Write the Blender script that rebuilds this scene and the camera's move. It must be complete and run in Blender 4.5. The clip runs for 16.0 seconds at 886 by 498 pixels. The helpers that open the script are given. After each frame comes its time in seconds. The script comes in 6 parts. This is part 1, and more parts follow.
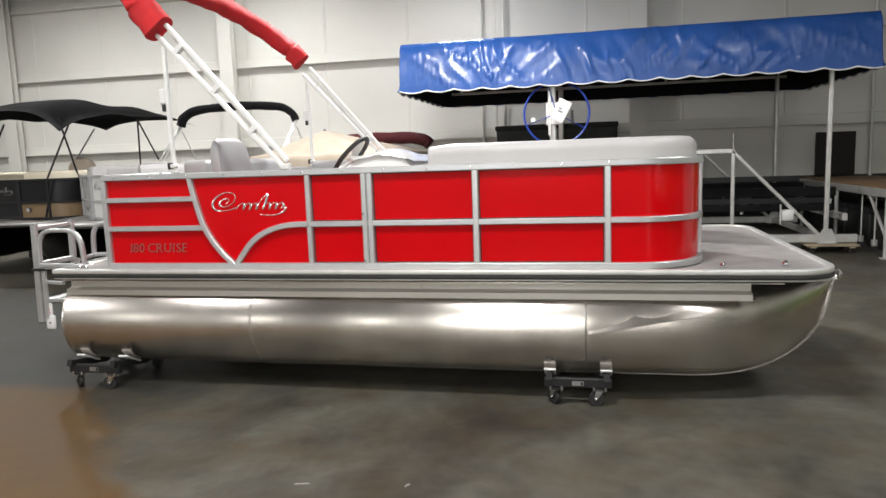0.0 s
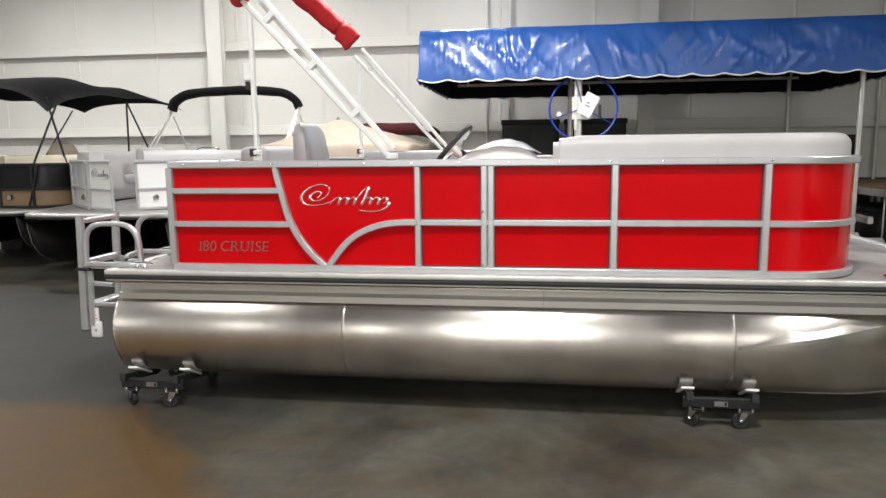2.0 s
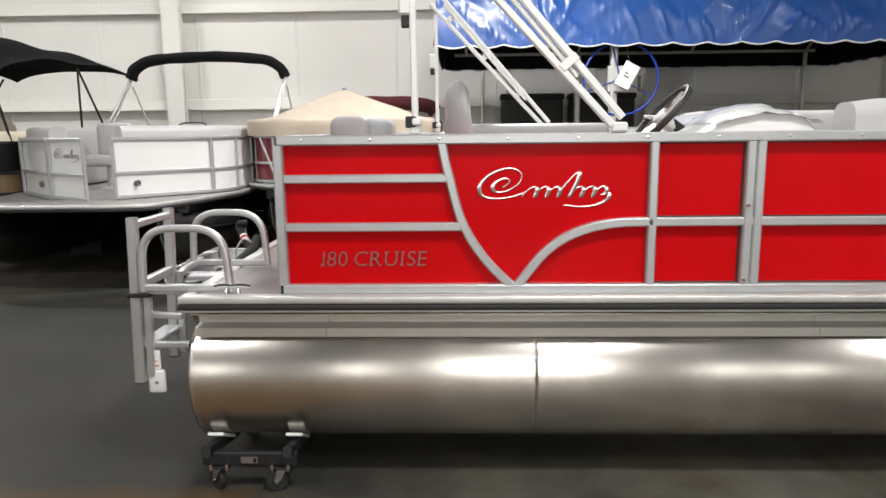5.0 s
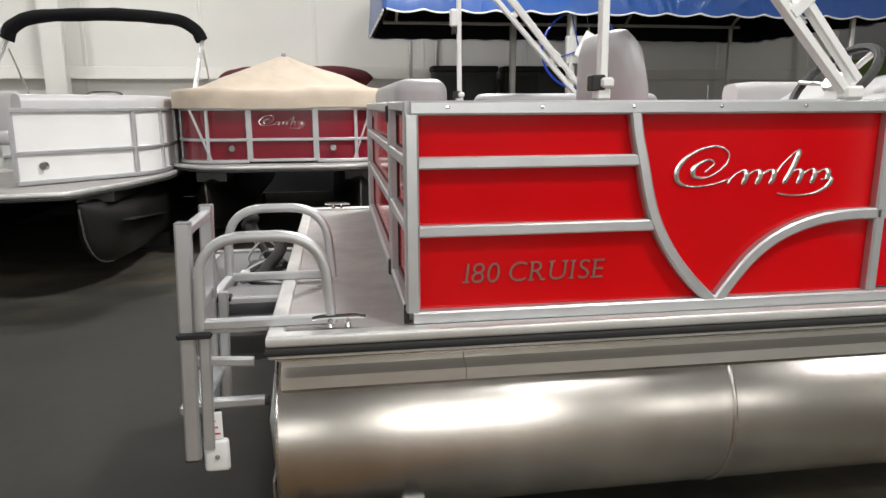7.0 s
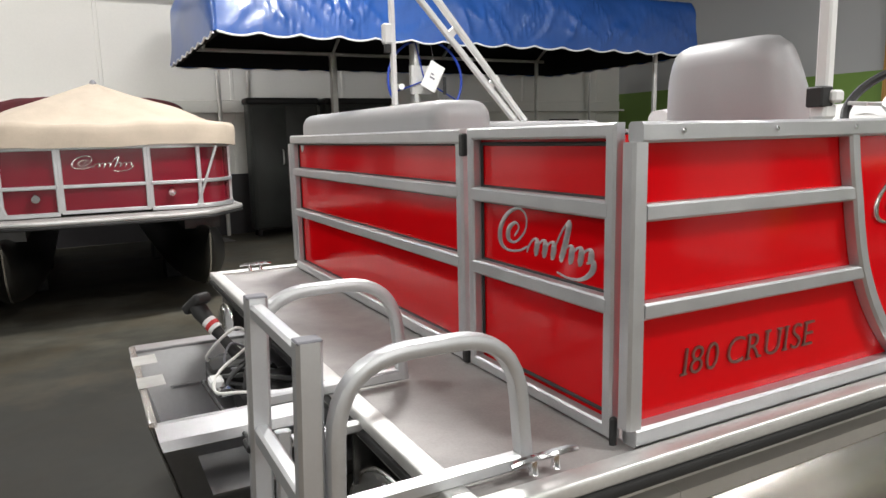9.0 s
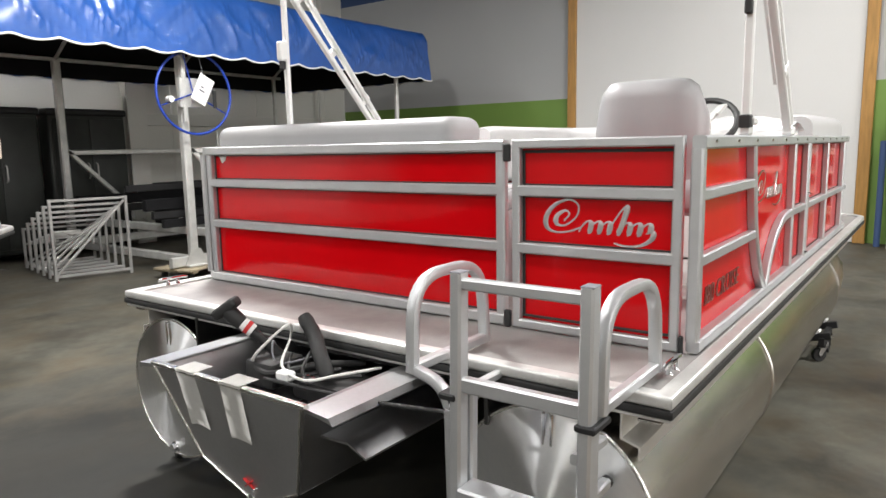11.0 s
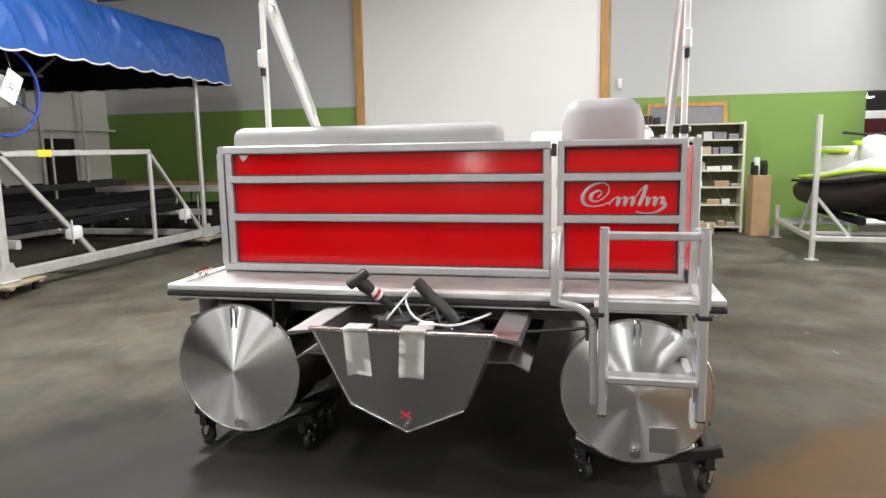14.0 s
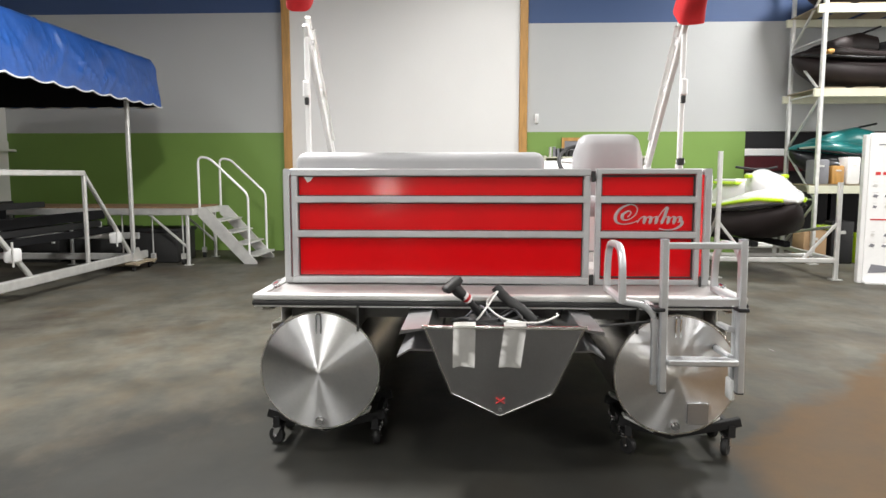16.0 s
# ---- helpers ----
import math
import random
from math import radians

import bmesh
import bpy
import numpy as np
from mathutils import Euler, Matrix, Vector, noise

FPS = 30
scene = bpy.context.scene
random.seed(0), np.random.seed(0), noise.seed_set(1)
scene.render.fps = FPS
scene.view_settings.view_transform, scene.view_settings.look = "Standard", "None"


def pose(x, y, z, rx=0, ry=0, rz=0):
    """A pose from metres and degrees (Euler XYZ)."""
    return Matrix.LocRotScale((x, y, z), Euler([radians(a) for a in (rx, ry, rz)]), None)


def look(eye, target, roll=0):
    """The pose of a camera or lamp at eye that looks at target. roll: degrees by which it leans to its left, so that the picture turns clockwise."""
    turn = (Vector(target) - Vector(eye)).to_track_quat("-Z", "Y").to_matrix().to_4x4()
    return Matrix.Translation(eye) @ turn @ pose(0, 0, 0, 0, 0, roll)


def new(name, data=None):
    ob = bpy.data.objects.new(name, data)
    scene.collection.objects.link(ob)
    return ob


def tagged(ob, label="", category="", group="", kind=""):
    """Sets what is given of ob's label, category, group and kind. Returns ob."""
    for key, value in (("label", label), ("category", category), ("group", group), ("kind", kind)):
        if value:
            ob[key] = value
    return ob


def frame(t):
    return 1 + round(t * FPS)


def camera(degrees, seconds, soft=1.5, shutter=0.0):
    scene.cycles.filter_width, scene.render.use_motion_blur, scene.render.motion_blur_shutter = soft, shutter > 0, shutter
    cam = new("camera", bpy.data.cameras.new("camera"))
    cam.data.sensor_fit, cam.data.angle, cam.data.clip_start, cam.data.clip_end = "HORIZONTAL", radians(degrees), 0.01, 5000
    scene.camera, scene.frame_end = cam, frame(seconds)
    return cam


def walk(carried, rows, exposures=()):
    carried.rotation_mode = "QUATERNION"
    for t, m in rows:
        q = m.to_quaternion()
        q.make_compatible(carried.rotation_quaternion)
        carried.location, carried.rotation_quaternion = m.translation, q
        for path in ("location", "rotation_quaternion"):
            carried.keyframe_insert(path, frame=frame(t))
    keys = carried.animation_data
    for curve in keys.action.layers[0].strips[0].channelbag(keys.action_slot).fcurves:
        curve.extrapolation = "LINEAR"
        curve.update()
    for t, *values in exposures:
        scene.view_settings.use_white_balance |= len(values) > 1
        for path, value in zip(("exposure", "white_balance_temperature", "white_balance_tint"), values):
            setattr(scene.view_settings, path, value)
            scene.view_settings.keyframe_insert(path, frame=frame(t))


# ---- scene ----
cam = camera(65.7, 16.0)
PATH = [
    (0, (3.258, -4.069, 1.524), (2.834, -2.132, 1.26), -2.0),
    (0.5, (2.988, -4.009, 1.537), (2.566, -2.077, 1.239), -1.8),
    (1, (2.707, -3.968, 1.525), (2.338, -2.027, 1.213), -1.0),
    (1.5, (2.441, -3.913, 1.537), (2.142, -1.958, 1.242), -1.9),
    (2, (2.186, -3.766, 1.531), (1.903, -1.806, 1.247), -0.6),
    (2.5, (1.973, -3.603, 1.526), (1.645, -1.653, 1.22), -0.4),
    (3, (1.706, -3.422, 1.521), (1.423, -1.469, 1.195), -1.1),
    (3.5, (1.47, -3.217, 1.511), (1.255, -1.254, 1.193), -2.7),
    (4, (1.243, -2.973, 1.516), (1.056, -1.009, 1.187), -0.9),
    (4.5, (1.003, -2.845, 1.502), (0.854, -0.879, 1.162), -0.7),
    (5, (0.758, -2.706, 1.502), (0.695, -0.737, 1.158), -0.6),
    (7.3, (-0.301, -1.757, 1.456), (0.068, 0.162, 1.033), -0.0),
    (7.5, (-0.376, -1.662, 1.447), (0.052, 0.244, 1.018), 0.2),
    (8, (-0.572, -1.427, 1.455), (0.061, 0.425, 1.042), 0.3),
    (8.5, (-0.724, -1.181, 1.462), (0.076, 0.609, 1.065), -0.7),
    (8.7, (-0.788, -1.083, 1.463), (0.053, 0.697, 1.11), -1.1),
    (11, (-2.004, -0.55, 1.465), (-0.407, 0.618, 1.169), -1.1),
    (11.5, (-2.249, -0.441, 1.458), (-0.53, 0.538, 1.168), -1.6),
    (12, (-2.489, -0.273, 1.458), (-0.687, 0.556, 1.202), -2.0),
    (12.5, (-2.731, -0.125, 1.452), (-0.878, 0.586, 1.198), -2.0),
    (13, (-2.958, 0.04, 1.452), (-1.066, 0.637, 1.196), -1.6),
    (13.5, (-3.083, 0.239, 1.443), (-1.167, 0.751, 1.187), -1.6),
    (14, (-3.203, 0.442, 1.456), (-1.274, 0.882, 1.165), -1.0),
    (14.5, (-3.376, 0.631, 1.449), (-1.42, 0.957, 1.189), -1.3),
    (15, (-3.513, 0.835, 1.455), (-1.537, 1.012, 1.199), 0.5),
    (15.5, (-3.62, 1.068, 1.46), (-1.636, 1.172, 1.231), -0.7),
    (16, (-3.79, 1.301, 1.447), (-1.803, 1.387, 1.233), -0.0),
]
walk(cam, [(t, look(eye, target, roll)) for t, eye, target, roll in PATH], [(0, -0.25), (5.0, -0.37), (7.3, -0.48), (8.7, -0.42), (11, 0.08), (16, 0.25)])


# ---- world and lights ----
world = bpy.data.worlds.new("hall_air")
scene.world = world
world.use_nodes = True
world.node_tree.nodes["Background"].inputs[0].default_value = (0.5, 0.55, 0.6, 1)
world.node_tree.nodes["Background"].inputs[1].default_value = 0.05

LAMPS = [  # x, y, z, length along x, width, watts
    (-2.5, -2.9, 5.55, 0.8, 0.4, 110), (2.2, -2.5, 5.55, 0.8, 0.4, 300), (7.0, -4.4, 5.55, 0.8, 0.4, 240), (-7.0, -5.5, 5.55, 0.8, 0.4, 280),
    (-10.0, 2.0, 5.55, 0.8, 0.4, 150), (-2.8, 2.0, 5.55, 0.9, 0.5, 115), (1.2, 3.6, 4.6, 0.8, 0.4, 415), (6.4, 1.0, 5.55, 0.8, 0.4, 85),
    (-7.5, 6.5, 5.55, 0.8, 0.4, 340), (-3.2, 7.9, 5.55, 0.8, 0.4, 160), (0.8, 7.85, 5.55, 0.8, 0.4, 115), (11.2, -5.0, 3.4, 0.8, 0.4, 45),
]
# daylight openings in the south wall: x from, x to, z from, z to, radiance
WINDOWS = [(-7.3, -6.6, 1.5, 3.1, 12.0), (-4.3, -3.6, 1.5, 3.1, 12.0), (-1.5, -0.8, 1.5, 3.1, 12.0), (0.5, 3.3, 1.5, 5.0, 9.5), (5.2, 5.9, 1.5, 3.1, 12.0), (6.6, 7.3, 1.5, 3.1, 12.0)]


# ---- materials ----
def material(name, color, rough=0.5, metal=0.0, scale=8.0, amount=0.12, bump=0.1, fine=120.0, coat=0.0, spec=0.5, stretch=(1, 1, 1), space="Object"):
    """A surface with a broad and a fine variation of tint, gloss and relief."""
    m = bpy.data.materials.new(name)
    m.use_nodes = True
    nt = m.node_tree
    b = nt.nodes["Principled BSDF"]
    tc = nt.nodes.new("ShaderNodeTexCoord")
    mp = nt.nodes.new("ShaderNodeMapping")
    mp.inputs["Scale"].default_value = stretch
    nt.links.new(tc.outputs[space], mp.inputs["Vector"])
    n1, n2 = nt.nodes.new("ShaderNodeTexNoise"), nt.nodes.new("ShaderNodeTexNoise")
    n1.inputs["Scale"].default_value, n1.inputs["Detail"].default_value = scale, 4
    n2.inputs["Scale"].default_value, n2.inputs["Detail"].default_value = fine, 3
    for n in (n1, n2):
        nt.links.new(mp.outputs[0], n.inputs["Vector"])
    mix = nt.nodes.new("ShaderNodeMix")
    mix.data_type = "RGBA"
    c = Vector(color)
    mix.inputs[6].default_value = (*(c * (1 - amount)), 1)
    mix.inputs[7].default_value = (*[min(1.0, v * (1 + amount)) for v in c], 1)
    add = nt.nodes.new("ShaderNodeMath")
    add.operation = "ADD"
    half = nt.nodes.new("ShaderNodeMath")
    half.operation = "MULTIPLY"
    half.inputs[1].default_value = 0.35
    nt.links.new(n2.outputs[0], half.inputs[0])
    nt.links.new(n1.outputs[0], add.inputs[0])
    nt.links.new(half.outputs[0], add.inputs[1])
    ramp = nt.nodes.new("ShaderNodeMapRange")
    ramp.inputs[1].default_value, ramp.inputs[2].default_value = 0.4, 0.95
    nt.links.new(add.outputs[0], ramp.inputs[0])
    nt.links.new(ramp.outputs[0], mix.inputs[0])
    nt.links.new(mix.outputs[2], b.inputs["Base Color"])
    rr = nt.nodes.new("ShaderNodeMapRange")
    rr.inputs[3].default_value, rr.inputs[4].default_value = max(0.02, rough * 0.85), min(1.0, rough * 1.15)
    nt.links.new(n1.outputs[0], rr.inputs[0])
    nt.links.new(rr.outputs[0], b.inputs["Roughness"])
    b.inputs["Metallic"].default_value = metal
    b.inputs["Specular IOR Level"].default_value = spec
    b.inputs["Coat Weight"].default_value = coat
    b.inputs["Coat Roughness"].default_value = 0.06
    if bump:
        bp = nt.nodes.new("ShaderNodeBump")
        bp.inputs["Strength"].default_value, bp.inputs["Distance"].default_value = bump, 0.004
        nt.links.new(add.outputs[0], bp.inputs["Height"])
        nt.links.new(bp.outputs[0], b.inputs["Normal"])
    return m


def glow(name, color, strength):
    m = bpy.data.materials.new(name)
    m.use_nodes = True
    b = m.node_tree.nodes["Principled BSDF"]
    b.inputs["Base Color"].default_value = (*color, 1)
    b.inputs["Emission Color"].default_value = (*color, 1)
    b.inputs["Emission Strength"].default_value = strength
    return m


def spun(name, color, rough, spread=0.95, turn=0.25, scale=6, bump=0.0, stretch=(1, 1, 1)):
    """Brushed aluminium: fine lines round the thing's x axis or, with no turn, along it."""
    m = material(name, color, rough, 1.0, scale, 0.1, bump, 60, stretch=stretch)
    nt = m.node_tree
    b = nt.nodes["Principled BSDF"]
    tg = nt.nodes.new("ShaderNodeTangent")
    tg.direction_type, tg.axis = "RADIAL", "X"
    nt.links.new(tg.outputs[0], b.inputs["Tangent"])
    b.inputs["Anisotropic"].default_value = spread
    b.inputs["Anisotropic Rotation"].default_value = turn
    return m


def floor_material():
    m = material("sealed_concrete", (0.09, 0.087, 0.072), 0.55, 0, 1.8, 0.5, 0.15, 9, 0, 0.17)
    nt = m.node_tree
    b = nt.nodes["Principled BSDF"]
    old = b.inputs["Base Color"].links[0].from_socket
    tc = nt.nodes.new("ShaderNodeTexCoord")
    sep = nt.nodes.new("ShaderNodeSeparateXYZ")
    nt.links.new(tc.outputs["Object"], sep.inputs[0])

    def math(op, a, c):
        n = nt.nodes.new("ShaderNodeMath")
        n.operation = op
        for k, v in enumerate((a, c)):
            if hasattr(v, "links"):
                nt.links.new(v, n.inputs[k])
            else:
                n.inputs[k].default_value = v
        return n.outputs[0]

    wob = nt.nodes.new("ShaderNodeTexNoise")
    wob.inputs["Scale"].default_value, wob.inputs["Detail"].default_value = 2.2, 6
    nt.links.new(tc.outputs["Object"], wob.inputs["Vector"])
    st = nt.nodes.new("ShaderNodeTexNoise")
    st.inputs["Scale"].default_value, st.inputs["Detail"].default_value, st.inputs["Roughness"].default_value = 0.55, 7, 0.65
    nt.links.new(tc.outputs["Object"], st.inputs["Vector"])
    sm = nt.nodes.new("ShaderNodeMapRange")
    sm.inputs[1].default_value, sm.inputs[2].default_value, sm.inputs[4].default_value = 0.52, 0.68, 0.75
    nt.links.new(st.outputs[0], sm.inputs[0])
    sx = nt.nodes.new("ShaderNodeMix")
    sx.data_type = "RGBA"
    sx.inputs[7].default_value = (0.03, 0.023, 0.018, 1)
    nt.links.new(sm.outputs[0], sx.inputs[0])
    nt.links.new(old, sx.inputs[6])
    old = sx.outputs[2]
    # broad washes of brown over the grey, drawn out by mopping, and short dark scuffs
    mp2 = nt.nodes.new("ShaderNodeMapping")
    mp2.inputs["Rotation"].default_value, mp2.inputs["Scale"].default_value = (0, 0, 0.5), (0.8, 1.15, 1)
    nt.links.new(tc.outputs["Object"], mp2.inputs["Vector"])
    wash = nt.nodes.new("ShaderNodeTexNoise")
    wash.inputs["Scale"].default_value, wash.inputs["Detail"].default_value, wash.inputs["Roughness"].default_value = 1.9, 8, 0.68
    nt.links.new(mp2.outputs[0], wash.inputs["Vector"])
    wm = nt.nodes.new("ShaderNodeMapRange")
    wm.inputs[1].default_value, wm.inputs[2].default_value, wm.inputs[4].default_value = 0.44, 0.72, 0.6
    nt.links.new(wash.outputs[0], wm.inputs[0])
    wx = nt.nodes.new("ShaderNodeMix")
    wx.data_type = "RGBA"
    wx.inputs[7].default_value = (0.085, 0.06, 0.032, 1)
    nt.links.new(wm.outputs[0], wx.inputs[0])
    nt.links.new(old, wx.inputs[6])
    mp3 = nt.nodes.new("ShaderNodeMapping")
    mp3.inputs["Rotation"].default_value, mp3.inputs["Scale"].default_value = (0, 0, -0.9), (1.2, 2.6, 1)
    nt.links.new(tc.outputs["Object"], mp3.inputs["Vector"])
    scuff = nt.nodes.new("ShaderNodeTexNoise")
    scuff.inputs["Scale"].default_value, scuff.inputs["Detail"].default_value = 1.6, 5
    nt.links.new(mp3.outputs[0], scuff.inputs["Vector"])
    cm = nt.nodes.new("ShaderNodeMapRange")
    cm.inputs[1].default_value, cm.inputs[2].default_value, cm.inputs[4].default_value = 0.6, 0.75, 0.4
    nt.links.new(scuff.outputs[0], cm.inputs[0])
    cx = nt.nodes.new("ShaderNodeMix")
    cx.data_type = "RGBA"
    cx.inputs[7].default_value = (0.023, 0.021, 0.017, 1)
    nt.links.new(cm.outputs[0], cx.inputs[0])
    nt.links.new(wx.outputs[2], cx.inputs[6])
    old = cx.outputs[2]
    w = math("MULTIPLY", math("SUBTRACT", wob.outputs[0], 0.5), 0.9)
    # a rounded darker zone between the boats, its edge broken by noise
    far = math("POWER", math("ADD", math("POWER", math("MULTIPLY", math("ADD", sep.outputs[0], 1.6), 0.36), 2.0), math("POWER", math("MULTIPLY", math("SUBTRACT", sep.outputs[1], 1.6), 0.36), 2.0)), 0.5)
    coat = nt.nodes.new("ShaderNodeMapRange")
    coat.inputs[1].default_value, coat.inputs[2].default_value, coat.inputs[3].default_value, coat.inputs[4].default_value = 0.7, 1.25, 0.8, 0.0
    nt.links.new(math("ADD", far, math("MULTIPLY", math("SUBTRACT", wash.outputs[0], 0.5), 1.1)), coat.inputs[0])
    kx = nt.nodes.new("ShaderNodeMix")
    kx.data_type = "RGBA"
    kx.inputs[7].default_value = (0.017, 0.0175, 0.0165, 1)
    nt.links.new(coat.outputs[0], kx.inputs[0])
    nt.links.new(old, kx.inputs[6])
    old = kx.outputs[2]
    diag = math("ADD", math("MULTIPLY", sep.outputs[1], 0.96), sep.outputs[0])
    d1 = math("SUBTRACT", -0.22, math("ADD", diag, w))
    d2 = math("SUBTRACT", -0.06, math("ADD", sep.outputs[1], math("MULTIPLY", w, 0.3)))
    d3 = math("ADD", math("ADD", sep.outputs[1], 5.2), math("MULTIPLY", w, 1.5))
    d4 = math("ADD", math("ADD", sep.outputs[0], 6.5), math("MULTIPLY", w, 1.5))
    d = math("MINIMUM", math("MINIMUM", d1, d2), math("MINIMUM", d3, d4))
    mask = nt.nodes.new("ShaderNodeMapRange")
    mask.inputs[1].default_value, mask.inputs[2].default_value = -0.08, 0.14
    mask.inputs[3].default_value, mask.inputs[4].default_value = 0.0, 0.95
    nt.links.new(d, mask.inputs[0])
    mix = nt.nodes.new("ShaderNodeMix")
    mix.data_type = "RGBA"
    nt.links.new(mask.outputs[0], mix.inputs[0])
    nt.links.new(old, mix.inputs[6])
    blot = nt.nodes.new("ShaderNodeTexNoise")
    blot.inputs["Scale"].default_value, blot.inputs["Detail"].default_value, blot.inputs["Roughness"].default_value = 1.8, 9, 0.72
    nt.links.new(tc.outputs["Object"], blot.inputs["Vector"])
    br = nt.nodes.new("ShaderNodeMix")
    br.data_type = "RGBA"
    br.inputs[6].default_value, br.inputs[7].default_value = (0.045, 0.03, 0.012, 1), (0.145, 0.078, 0.025, 1)
    nt.links.new(blot.outputs[0], br.inputs[0])
    nt.links.new(br.outputs[2], mix.inputs[7])
    nt.links.new(mix.outputs[2], b.inputs["Base Color"])
    return m


